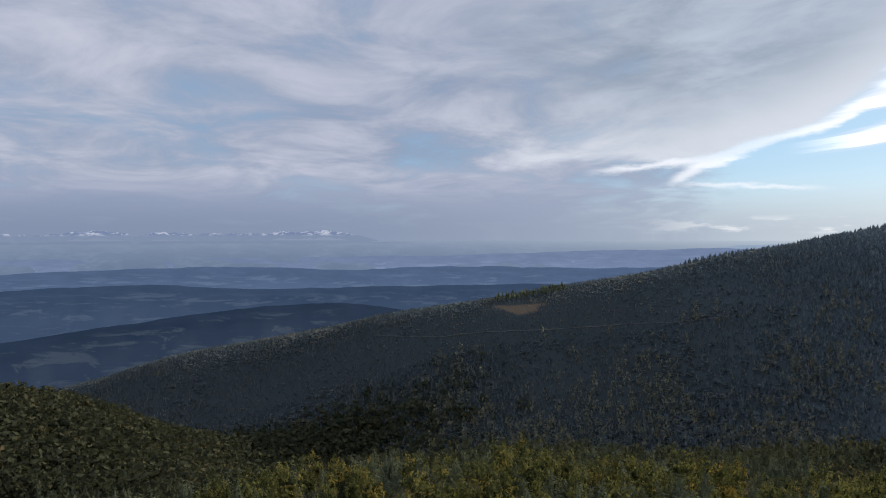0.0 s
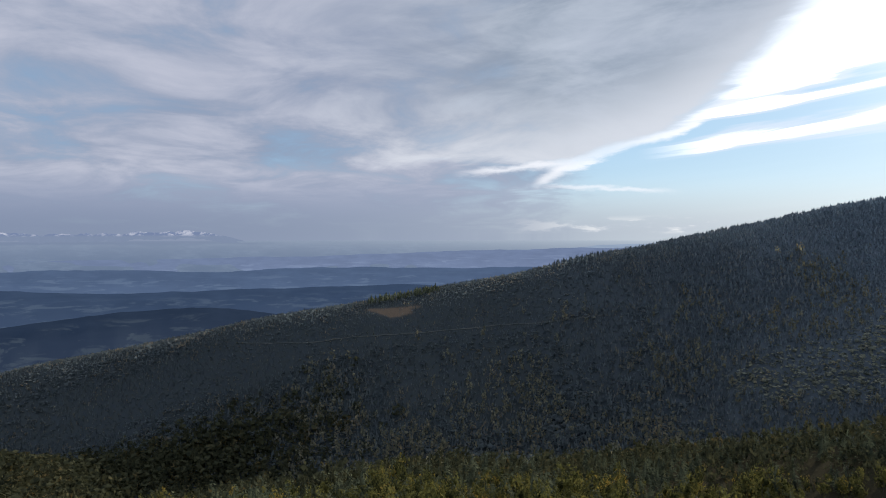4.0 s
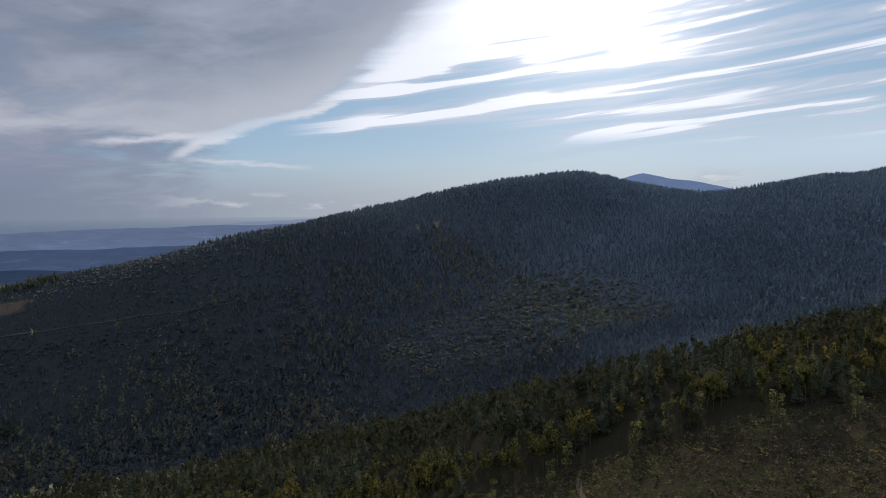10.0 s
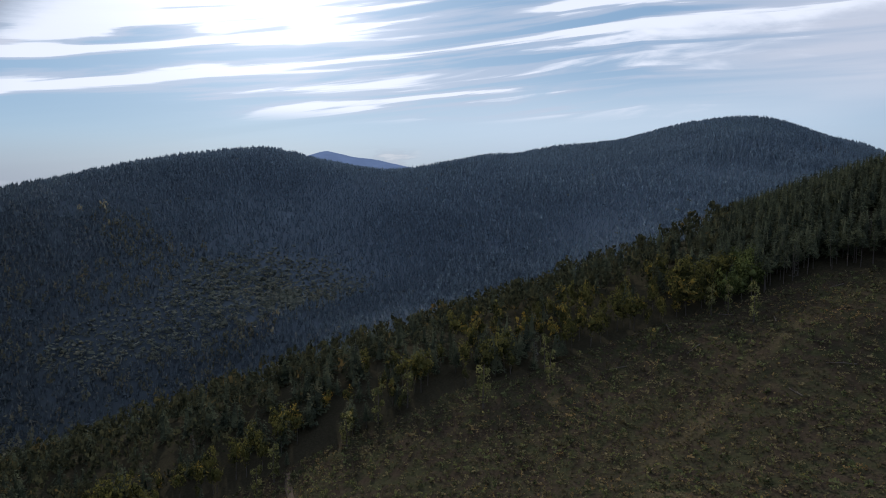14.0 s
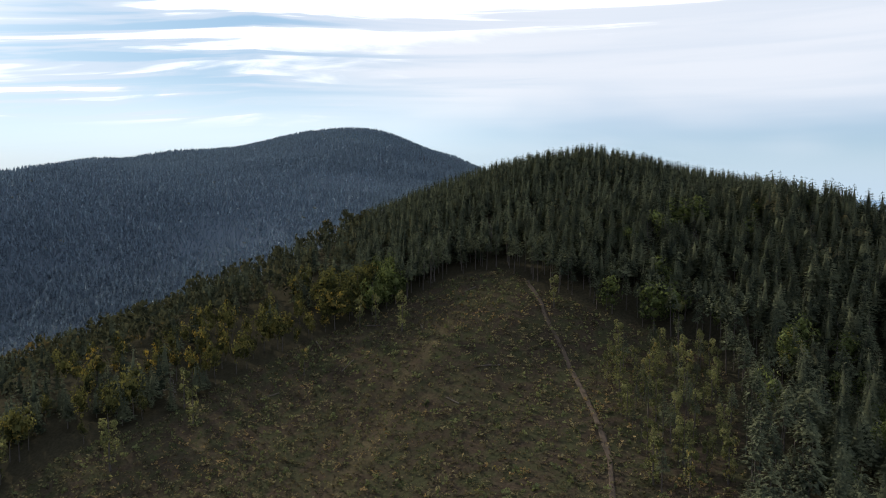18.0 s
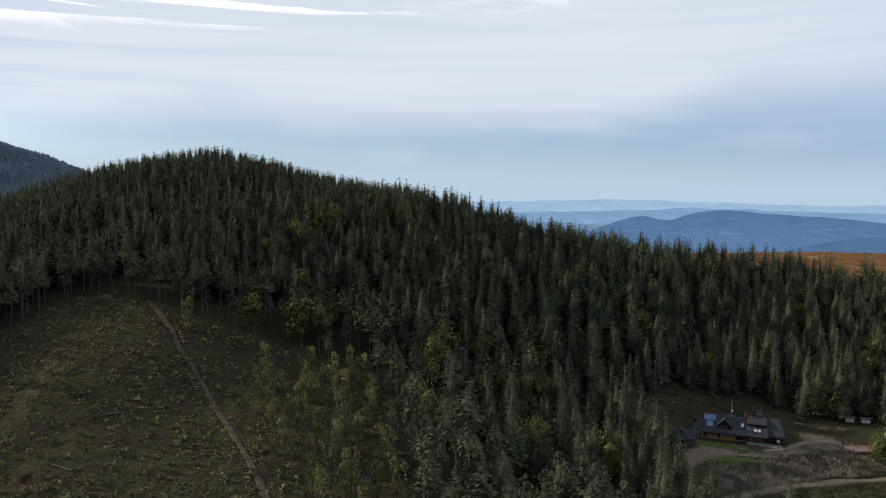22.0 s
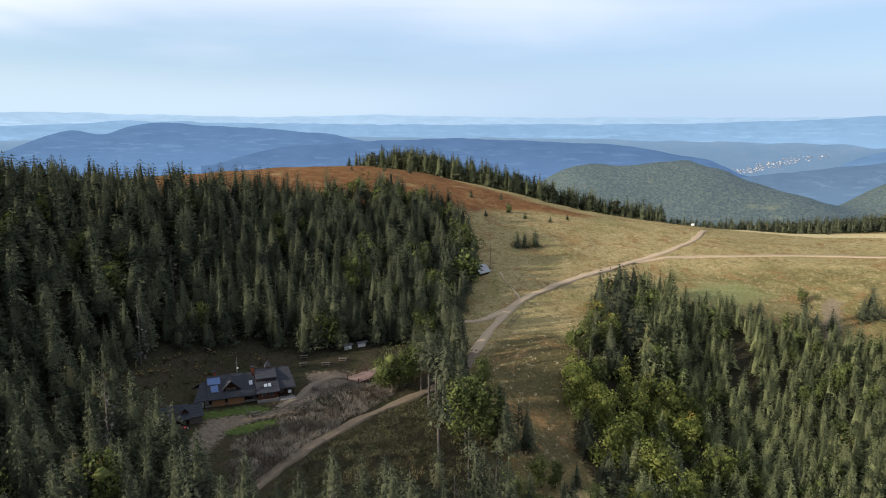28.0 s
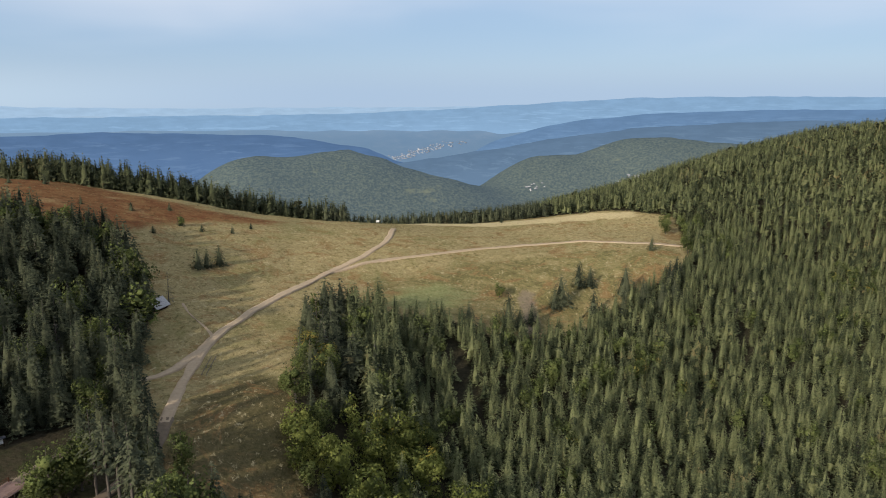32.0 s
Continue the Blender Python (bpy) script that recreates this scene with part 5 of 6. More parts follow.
def shingles(dark, light):
    def paint(N, place):
        x, y, z = N.split(place)
        rows_ = N.m("FRACT", N.m("MULTIPLY", z, 2.6))
        lap = N.step(rows_, 0.0, 0.25)
        color = N.mix(N.noise(place, 2.2, 5.0, 0.7), dark, light)
        return N.mix(N.m("MULTIPLY", N.m("SUBTRACT", 1.0, lap), 0.5), color, tuple(c * 0.4 for c in dark))

    return paint


LOGWOOD = material("dark_stained_logs", boards((0.02, 0.012, 0.008), (0.075, 0.045, 0.028)), 0.8, bump=(3.0, 0.04))
REDWOOD = material("brown_boards", boards((0.06, 0.028, 0.018), (0.16, 0.08, 0.05)), 0.8, bump=(3.0, 0.03))
GREYWOOD = material("weathered_boards", boards((0.1, 0.085, 0.07), (0.26, 0.225, 0.195)), 0.85, bump=(4.0, 0.02))
DECKWOOD = material("pinkish_deck_boards", boards((0.2, 0.13, 0.11), (0.38, 0.27, 0.23)), 0.8, bump=(4.0, 0.02))
SLATE = material("dark_shingle_roof", shingles((0.028, 0.03, 0.036), (0.075, 0.078, 0.088)), 0.7)
TINROOF = material("weathered_light_roof", shingles((0.34, 0.33, 0.33), (0.56, 0.55, 0.54)), 0.62)
STONE = material("rubble_stone", lambda N, p: N.mix(N.noise(p, 1.8, 4.0, 0.7), (0.12, 0.11, 0.1), (0.36, 0.34, 0.31)), 0.9, bump=(2.5, 0.06))
BRICK = material("red_chimney_brick", lambda N, p: N.mix(N.noise(p, 4.0), (0.16, 0.05, 0.035), (0.26, 0.09, 0.06)), 0.9, bump=(8.0, 0.02))
SOLARGLASS = material("solar_cells", lambda N, p: N.mix(N.noise(p, 1.0), (0.07, 0.125, 0.27), (0.1, 0.165, 0.34)), 0.2)
PANELFRAME = material("dark_panel_frame", lambda N, p: N.mix(N.noise(p, 3.0), (0.06, 0.08, 0.13), (0.09, 0.11, 0.16)), 0.4)
PANE = material("window_glass", lambda N, p: N.mix(N.noise(p, 1.0), (0.03, 0.035, 0.04), (0.06, 0.065, 0.07)), 0.08)
SKYLIGHT = material("skylight_glass", lambda N, p: N.mix(N.noise(p, 1.0), (0.35, 0.38, 0.42), (0.45, 0.48, 0.52)), 0.15)
METAL = material("galvanised_metal", lambda N, p: N.mix(N.noise(p, 3.0), (0.4, 0.41, 0.42), (0.6, 0.6, 0.6)), 0.4, 1.0)
WHITE = material("white_painted_board", lambda N, p: N.mix(N.noise(p, 2.0), (0.62, 0.62, 0.6), (0.78, 0.78, 0.76)), 0.6)
REDPAINT = material("red_plastic", lambda N, p: N.mix(N.noise(p, 2.0), (0.4, 0.03, 0.03), (0.5, 0.05, 0.04)), 0.45)
LOGENDS = material("split_firewood", lambda N, p: N.mix(N.noise(p, 3.5, 3.0), (0.2, 0.1, 0.05), (0.5, 0.3, 0.16)), 0.9)

# ---- the mountain hut ----
HUT_TURN = math.degrees(math.atan2(-0.6, -0.8))
hut = thing("mountain_hut", 178.2, -135.0, 0.3, HUT_TURN, "long dark-shingled timber mountain hut with solar panels and dormers", "house")
hut.matrix_world = hut.matrix_world @ Matrix.Diagonal((0.88, 0.88, 0.86, 1))


def gable_slabs(x0, x1, front, ridge, back, z_front, z_ridge, z_back):
    return solid([(x0, front, z_front), (x1, front, z_front), (x1, ridge, z_ridge), (x0, ridge, z_ridge)],
                 [(x0, ridge, z_ridge), (x1, ridge, z_ridge), (x1, back, z_back), (x0, back, z_back)])


part("foundation", boxes((0.6, 24.6, 0.4, 9.6, -2.5, 0.5), (15.2, 20.6, -1.9, 0.6, -2.0, 0.9), bevel=0.05), STONE, hut, "grey rubble stone footing")
part("wall", prism([(1.0, 0.5), (9.2, 0.5), (9.2, 2.9), (5.0, 6.3), (1.0, 2.9)], 3.2, 12.2), LOGWOOD, hut)
part("wall", prism([(0.8, 0.5), (9.2, 0.5), (9.2, 2.9), (5.0, 6.0), (0.8, 2.9)], 12.2, 15.6), LOGWOOD, hut)
part("wall", prism([(-1.7, 0.9), (9.2, 0.5), (9.2, 3.0), (4.8, 6.8), (1.6, 5.4), (1.6, 4.6), (-1.7, 3.0)], 15.4, 20.4), REDWOOD, hut)
part("wall", prism([(0.6, 0.5), (9.2, 0.5), (9.2, 3.2), (4.8, 6.8), (0.6, 3.2)], 20.4, 24.4), LOGWOOD, hut)
part("roof", solid([(-0.6, -0.4, 2.1), (3.4, -0.6, 2.5), (3.4, 5.0, 5.7), (1.4, 5.0, 5.2)], [(1.4, 5.0, 5.2), (3.4, 5.0, 5.7), (3.4, 9.8, 2.6), (-0.6, 9.8, 2.1)]), SLATE, hut)
for x in (0.0, 1.9):
    part("post", boxes((x, x + 0.25, 0.1, 0.35, -0.2, 2.25)), LOGWOOD, hut)
part("roof", gable_slabs(3.0, 12.4, -0.9, 5.0, 10.0, 2.4, 6.8, 2.4), SLATE, hut)
part("roof", gable_slabs(12.4, 15.8, -1.1, 5.0, 10.0, 2.3, 6.5, 2.4), SLATE, hut)
part("roof", solid([(15.3, 1.1, 5.75), (20.8, 1.1, 5.75), (20.8, 4.8, 7.3), (15.3, 4.8, 7.3)], [(15.3, 4.8, 7.3), (20.8, 4.8, 7.3), (20.8, 10.0, 2.7), (15.3, 10.0, 2.7)]), SLATE, hut)
part("roof", solid([(15.1, -2.4, 3.0), (21.0, -2.4, 3.0), (21.0, 1.7, 4.85), (15.1, 1.7, 4.85)]), SLATE, hut)
part("roof", solid([(20.6, -0.6, 2.9), (25.6, -0.6, 2.9), (24.4, 4.8, 7.1), (20.6, 4.8, 7.1)], [(25.6, -0.6, 2.9), (25.6, 10.0, 2.9), (24.4, 4.8, 7.1)],
                   [(20.6, 4.8, 7.1), (24.4, 4.8, 7.1), (25.6, 10.0, 2.9), (20.6, 10.0, 2.9)]), SLATE, hut)
dormer = part("dormer", prism([(0.8, 3.2), (5.0, 3.2), (5.0, 4.6), (0.8, 4.6)], 7.2, 10.6), LOGWOOD, hut, "boarded gable dormer")
part("gable", solid([(7.2, 0.85, 4.5), (10.6, 0.85, 4.5), (8.9, 0.9, 6.2)], thick=0.2), LOGWOOD, dormer)
part("dormer_roof", solid([(6.5, 0.3, 4.1), (8.9, 0.2, 6.55), (8.9, 5.2, 6.75), (6.5, 4.2, 4.4)], [(8.9, 0.2, 6.55), (11.3, 0.3, 4.1), (11.3, 4.2, 4.4), (8.9, 5.2, 6.75)]), SLATE, dormer)
for x in (7.7, 9.0):
    frame_bm = boxes((x, x + 1.0, 0.68, 0.84, 3.55, 4.45), bevel=0.03)
    part("pane", boxes((x + 0.12, x + 0.88, 0.64, 0.7, 3.66, 4.34)), PANE, part("window", frame_bm, GREYWOOD, hut))
for x in (16.0, 17.4, 18.8):
    part("window", boxes((x, x + 1.1, 1.45, 1.62, 4.95, 5.45), bevel=0.02), PANE, hut)
for x in (16.4, 18.2):
    w = part("window", boxes((x, x + 1.1, -1.82, -1.68, 1.6, 2.6), bevel=0.03), GREYWOOD, hut)
    part("pane", boxes((x + 0.1, x + 1.0, -1.86, -1.8, 1.7, 2.5)), PANE, w)
for x in (13.3, 21.4, 23.0):
    w = part("window", boxes((x, x + 0.9, 0.42, 0.62, 1.3, 2.3), bevel=0.03), GREYWOOD, hut)
    part("pane", boxes((x + 0.1, x + 0.8, 0.38, 0.44, 1.4, 2.2)), PANE, w)
part("door", boxes((14.3, 15.2, 0.62, 0.8, 0.4, 2.4), bevel=0.02), GREYWOOD, hut, "grey board entrance door")


def on_slope(x0, x1, y0, y1, za, ya, zb, yb, lift=0.08, thick=0.1):
    """A flat panel lying on the roof plane through (ya, za) and (yb, zb)."""
    def z(y):
        return za + (zb - za) * (y - ya) / (yb - ya) + lift + thick
    return solid([(x0, y0, z(y0)), (x1, y0, z(y0)), (x1, y1, z(y1)), (x0, y1, z(y1))], thick=thick)


for x0, x1, y0, y1 in ((3.2, 6.4, 2.7, 4.3), (3.9, 5.7, 0.8, 2.4)):
    rack = part("solar_panel", on_slope(x0 - 0.06, x1 + 0.06, y0 - 0.06, y1 + 0.06, 2.4, -0.9, 6.8, 5.0, 0.1, 0.06), PANELFRAME, hut, "blue solar panel in a dark metal frame")
    cells = 4 if x1 - x0 > 2 else 2
    for c in range(cells):
        a = x0 + (x1 - x0) * c / cells
        part("solar_cell", on_slope(a + 0.03, a + (x1 - x0) / cells - 0.03, y0, y1, 2.4, -0.9, 6.8, 5.0, 0.18, 0.03), SOLARGLASS, rack)
part("skylight", on_slope(13.6, 14.5, 1.6, 2.7, 2.3, -1.1, 6.5, 5.0), SKYLIGHT, hut, "pale roof window")
for x in (17.2, 18.2):
    part("skylight", on_slope(x, x + 0.8, -0.6, 0.4, 3.0, -2.4, 4.85, 1.7), SKYLIGHT, hut, "pale roof window")
for x, y, z0, z1 in ((5.2, 5.6, 5.8, 7.9), (15.0, 4.6, 6.0, 8.1)):
    c = part("chimney", boxes((x - 0.4, x + 0.4, y - 0.35, y + 0.35, z0, z1), bevel=0.03), BRICK, hut, "red brick chimney")
    part("chimney_cap", boxes((x - 0.5, x + 0.5, y - 0.45, y + 0.45, z1 + 0.003, z1 + 0.12)), SLATE, c)
turret = part("turret", boxes((18.3, 19.7, 4.6, 6.0, 6.3, 7.6)), REDWOOD, hut, "small boarded roof turret")
bm = bmesh.new()
bmesh.ops.create_cone(bm, cap_ends=True, segments=4, radius1=1.25, radius2=0.02, depth=1.7, matrix=Matrix.Translation((19.0, 5.3, 8.46)) @ Matrix.Rotation(radians(45), 4, "Z"))
part("turret_roof", bm, SLATE, turret)
part("mast", rods(((11.0, 5.2, 6.0), (11.0, 5.2, 11.4), 0.06), ((10.7, 5.2, 9.6), (11.3, 5.2, 9.6), 0.04)), METAL, hut, "thin metal antenna mast")
part("antenna_dish", rods(((11.15, 4.9, 8.2), (11.15, 5.0, 8.2), 0.32), sides=16), WHITE, hut)
porch = part("porch", boxes((20.8, 25.0, -2.4, 0.4, -0.9, 0.35), bevel=0.04), STONE, hut, "stone porch terrace")
for x in (21.0, 22.9, 24.8):
    part("porch_post", boxes((x - 0.1, x + 0.1, -0.45, -0.25, 0.35, 3.0)), LOGWOOD, porch)
part("porch_rail", boxes((21.0, 24.8, -0.42, -0.32, 1.2, 1.32), (21.0, 24.8, -0.42, -0.32, 0.7, 0.8)), LOGWOOD, porch)
part("notice_board", boxes((23.4, 24.2, -0.52, -0.46, 1.3, 2.1)), WHITE, porch, "white notice on the porch rail")
for n, x in enumerate((20.9, 21.25, 21.6)):
    part("step", boxes((20.2 + 0.0 * n, 20.8, -2.4 + 0.5 * n, -1.9 + 0.5 * n, -0.9, -0.5 + 0.3 * n)), STONE, porch)


def firewood(x0, x1, top):
    g = np.random.default_rng(int(x0 * 10))
    stack = thing("firewood_stack", 0, 0, 0, 0, "stack of split firewood under the eaves of the hut", "firewood", "firewood under the eaves")
    stack.matrix_world = hut.matrix_basis @ Matrix.Translation((x0, 0.2, 0))
    bm, z = bmesh.new(), 0.0
    while z < top:
        x = 0.0
        while x < x1 - x0:
            r = 0.08 + 0.05 * g.random()
            depth = 0.2 * g.random()
            bmesh.ops.create_cone(bm, cap_ends=True, segments=6, radius1=r, radius2=r, depth=0.7,
                                  matrix=Matrix.Translation((x, 0.35 - depth, z + r * 0.9)) @ Matrix.Rotation(radians(90), 4, "X") @ Matrix.Rotation(g.random() * 6, 4, "Z"))
            x += r * 1.85
        z += 0.19
    part("log_rows", bm, LOGENDS, stack, "pale orange log ends")
    part("end_stake", boxes((-0.16, -0.06, 0.0, 0.7, 0, top + 0.1)), LOGWOOD, stack)
    part("end_stake", boxes((x1 - x0 + 0.06, x1 - x0 + 0.16, 0.0, 0.7, 0, top + 0.1)), LOGWOOD, stack)
    return stack


firewood(4.0, 7.2, 1.7)
firewood(7.9, 12.0, 1.8)

# ---- the outbuilding ----
shed_side = thing("outbuilding", 179.2, -121.7, 1.0, HUT_TURN + 5, "low dark-roofed timber outbuilding beside the yard", "shed")
part("wall", prism([(0.3, -0.6), (4.8, -0.6), (4.8, 2.0), (2.6, 3.5), (0.3, 2.0)], 0.4, 7.0), LOGWOOD, shed_side)
part("wall", boxes((7.0, 9.6, 0.2, 0.4, -0.6, 1.9), (9.4, 9.6, 0.2, 4.6, -0.6, 1.9), bevel=0.02), GREYWOOD, shed_side, "pale grey boarded end wall")
part("roof", gable_slabs(-0.3, 7.2, -0.7, 2.6, 5.4, 1.7, 3.9, 1.7), SLATE, shed_side)
part("roof", gable_slabs(7.0, 10.0, -0.5, 2.4, 5.2, 1.8, 3.6, 1.7), SLATE, shed_side)
d = part("dormer", prism([(0.6, 2.2), (2.4, 2.2), (2.4, 3.0), (0.6, 3.0)], 5.6, 6.8), REDWOOD, shed_side)
part("dormer_roof", solid([(5.3, 0.2, 2.85), (6.2, 0.2, 3.75), (6.2, 2.8, 3.75), (5.3, 2.6, 2.95)], [(6.2, 0.2, 3.75), (7.1, 0.2, 2.85), (7.1, 2.6, 2.95), (6.2, 2.8, 3.75)], thick=0.1), SLATE, d)
part("door", boxes((2.0, 3.2, 0.2, 0.34, -0.5, 1.6), bevel=0.02), REDWOOD, shed_side)

# ---- the little shed on the pasture ----
cabin = thing("pasture_shed", 139.5, -254.5, 6.1, -118, "small log shed with a weathered light grey roof on the pasture", "shed")
part("wall", prism([(0.2, -0.8), (4.2, -0.8), (4.2, 1.7), (2.2, 3.3), (0.2, 1.7)], 0.3, 5.4), LOGWOOD, cabin)
part("roof", gable_slabs(-0.1, 6.2, -0.5, 2.2, 4.9, 1.2, 3.7, 1.2), TINROOF, cabin, "weathered light grey board roof")
part("door", boxes((5.36, 5.46, 1.7, 2.7, -0.3, 1.6)), REDWOOD, cabin)
for y in (0.3, 4.0):
    part("corner_post", boxes((5.7, 5.9, y - 0.08, y + 0.12, -0.6, 1.5)), LOGWOOD, cabin)

# ---- deck, boards, benches, rails ----
deck = thing("wooden_deck", 150.3, -166.0, -1.6, 62, "raised pinkish plank deck with a rail beside the yard path", "deck")
for n in range(12):
    part("plank", boxes((-3.4, 3.4, -2.4 + 0.4 * n, -2.04 + 0.4 * n, 1.05, 1.13)), DECKWOOD, deck)
for x in (-3.2, 0.0, 3.2):
    for y in (-2.2, 2.1):
        part("post", boxes((x - 0.09, x + 0.09, y - 0.09, y + 0.09, -0.9, 2.0 if y < 0 or x > 3 else 1.04)), REDWOOD, deck)
part("beam", boxes((-3.4, 3.4, -2.3, -2.1, 0.85, 1.04), (-3.4, 3.4, 2.0, 2.2, 0.85, 1.04)), REDWOOD, deck)
part("rail", boxes((-3.4, 3.4, -2.26, -2.16, 1.9, 2.0), (-3.4, 3.4, -2.26, -2.16, 1.5, 1.58)), REDWOOD, deck)
part("bench_plank", boxes((-3.2, 1.0, 1.5, 1.9, 1.5, 1.58), (-3.0, -2.85, 1.55, 1.85, 1.13, 1.5), (0.6, 0.75, 1.55, 1.85, 1.13, 1.5)), DECKWOOD, deck)
part("ramp", solid([(-3.4, -1.4, 1.1), (-3.4, 1.4, 1.1), (-6.0, 1.4, 0.0), (-6.0, -1.4, 0.0)], thick=0.1), DECKWOOD, deck)

for x, y, turn in ((158.5, -176.0, 52), (155.6, -178.8, 44)):
    board = thing("notice_stand", x, y, ground_at(x, y), turn, "roofed wooden stand with a white notice panel on the grass", "sign", "notice stands")
    part("panel", boxes((-1.1, 1.1, -0.05, 0.05, 0.7, 1.7)), WHITE, board, "white panel")
    for k in (-1.2, 1.2):
        part("post", boxes((k - 0.07, k + 0.07, -0.07, 0.07, -0.3, 2.1)), LOGWOOD, board)
    part("roof", solid([(-1.5, -0.6, 1.95), (1.5, -0.6, 1.95), (1.5, 0, 2.3), (-1.5, 0, 2.3)], [(-1.5, 0, 2.3), (1.5, 0, 2.3), (1.5, 0.6, 1.95), (-1.5, 0.6, 1.95)], thick=0.06), SLATE, board)
    for k in range(4):
        part("text_bar", boxes((-0.9, 0.9 - 0.3 * (k % 2), -0.062, -0.055, 1.45 - 0.18 * k, 1.51 - 0.18 * k)), LOGWOOD, board)

bench = thing("picnic_table", 164.0, -136.0, ground_at(164, -136), 30, "weathered wooden picnic table with two fixed benches", "table", "picnic tables")
for n in range(4):
    part("tabletop_plank", boxes((-1.1, 1.1, -0.42 + 0.22 * n, -0.23 + 0.22 * n, 0.72, 0.77)), GREYWOOD, bench)
for y in (-0.95, 0.7):
    part("seat_plank", boxes((-1.1, 1.1, y, y + 0.25, 0.42, 0.47)), GREYWOOD, bench)
for x in (-0.8, 0.8):
    part("leg", rods(((x, -0.8, -0.1), (x, -0.25, 0.72), 0.05), ((x, 0.8, -0.1), (x, 0.25, 0.72), 0.05)), GREYWOOD, bench)
    part("crossbar", boxes((x - 0.04, x + 0.04, -0.9, 0.9, 0.34, 0.42)), GREYWOOD, bench)
for x, y, turn in ((158, -155, 72), (156.4, -150, 66), (155.8, -146, 58), (161, -167, 20), (158, -171, 14), (166, -164, 35), (167.5, -167.5, 30)):
    copy_thing(bench, pose(x, y, ground_at(x, y), 0, 0, turn))

YARD_RAIL = [(168, -138.5), (165.5, -135.5), (163, -133), (159, -137), (157, -142), (155, -147), (154.5, -152), (156, -158)]
rail = thing("yard_fence", 165, -134, 0, 0, "low rustic pole fence along the edge of the yard", "fence")
for (ax, ay), (bx, by) in zip(YARD_RAIL, YARD_RAIL[1:]):
    za, zb = ground_at(ax, ay), ground_at(bx, by)
    part("rail_pole", rods(((ax - 165, ay + 134, za + 0.75), (bx - 165, by + 134, zb + 0.75), 0.06)), GREYWOOD, rail)
for ax, ay in YARD_RAIL:
    part("post", rods(((ax - 165, ay + 134, ground_at(ax, ay) - 0.3), (ax - 165, ay + 134, ground_at(ax, ay) + 0.9), 0.07)), GREYWOOD, rail)

track_rail = thing("pole_barrier", 120.5, -219.0, ground_at(120.5, -219), 0, "pair of long peeled poles on short stakes beside the road", "barrier")
for off in (-0.6, 0.6):
    part("pole", rods(((off + 0.6, 6.0, ground_at(121, -213) - ground_at(120.5, -219) + 0.6), (off - 0.6, -6.0, ground_at(120, -225) - ground_at(120.5, -219) + 0.6), 0.09)), GREYWOOD, track_rail)
    for k in (-5, 0, 5):
        part("stake", rods(((off + 0.1 * k, k, -0.8), (off + 0.1 * k, k, 0.7), 0.06)), GREYWOOD, track_rail)

sign = thing("trail_sign", 53.5, -440.0, ground_at(53.5, -440), 0, "small white trail sign on posts beside the road", "sign")
part("panel", boxes((-0.9, 0.9, -0.06, 0.06, 1.2, 2.4), bevel=0.02), WHITE, sign)
part("post", rods(((-0.6, 0, -0.3), (-0.6, 0, 1.25), 0.07), ((0.6, 0, -0.3), (0.6, 0, 1.25), 0.07)), GREYWOOD, sign)
marker = thing("marker_post", 135, -136, ground_at(135, -136), 0, "plain weathered wooden marker post beside the road", "post")
part("shaft", rods(((0, 0, -0.3), (0, 0, 2.0), 0.07)), GREYWOOD, marker)
part("arm", boxes((-0.4, 0.4, -0.03, 0.03, 1.7, 1.9)), GREYWOOD, marker)
tank = thing("white_tank", 165, -113, ground_at(165, -113), 0, "white plastic water tank lying at the yard's edge", "tank")
part("body", rods(((-0.7, 0, 0.5), (0.7, 0, 0.5), 0.5), sides=14), WHITE, tank)
for side in (-0.5, 0.35):
    part("cradle", boxes((side, side + 0.15, -0.45, 0.45, -0.1, 0.2)), GREYWOOD, tank)
cart = thing("red_wheelbarrow", 173.5, -123.4, ground_at(173.5, -123.4), 40, "red wheelbarrow parked by the outbuilding wall", "wheelbarrow")
part("tray", prism([(-0.4, 0.8), (-0.28, 0.4), (0.28, 0.4), (0.4, 0.8)], -0.6, 0.5), REDPAINT, cart)
part("wheel", rods(((0.75, -0.06, 0.22), (0.75, 0.06, 0.22), 0.22), sides=14), SLATE, cart)
part("handle", rods(((0.7, -0.2, 0.25), (-1.2, -0.3, 0.6), 0.03), ((0.7, 0.2, 0.25), (-1.2, 0.3, 0.6), 0.03)), METAL, cart)
part("leg", rods(((-0.4, -0.25, 0.0), (-0.4, -0.25, 0.5), 0.03), ((-0.4, 0.25, 0.0), (-0.4, 0.25, 0.5), 0.03)), METAL, cart)


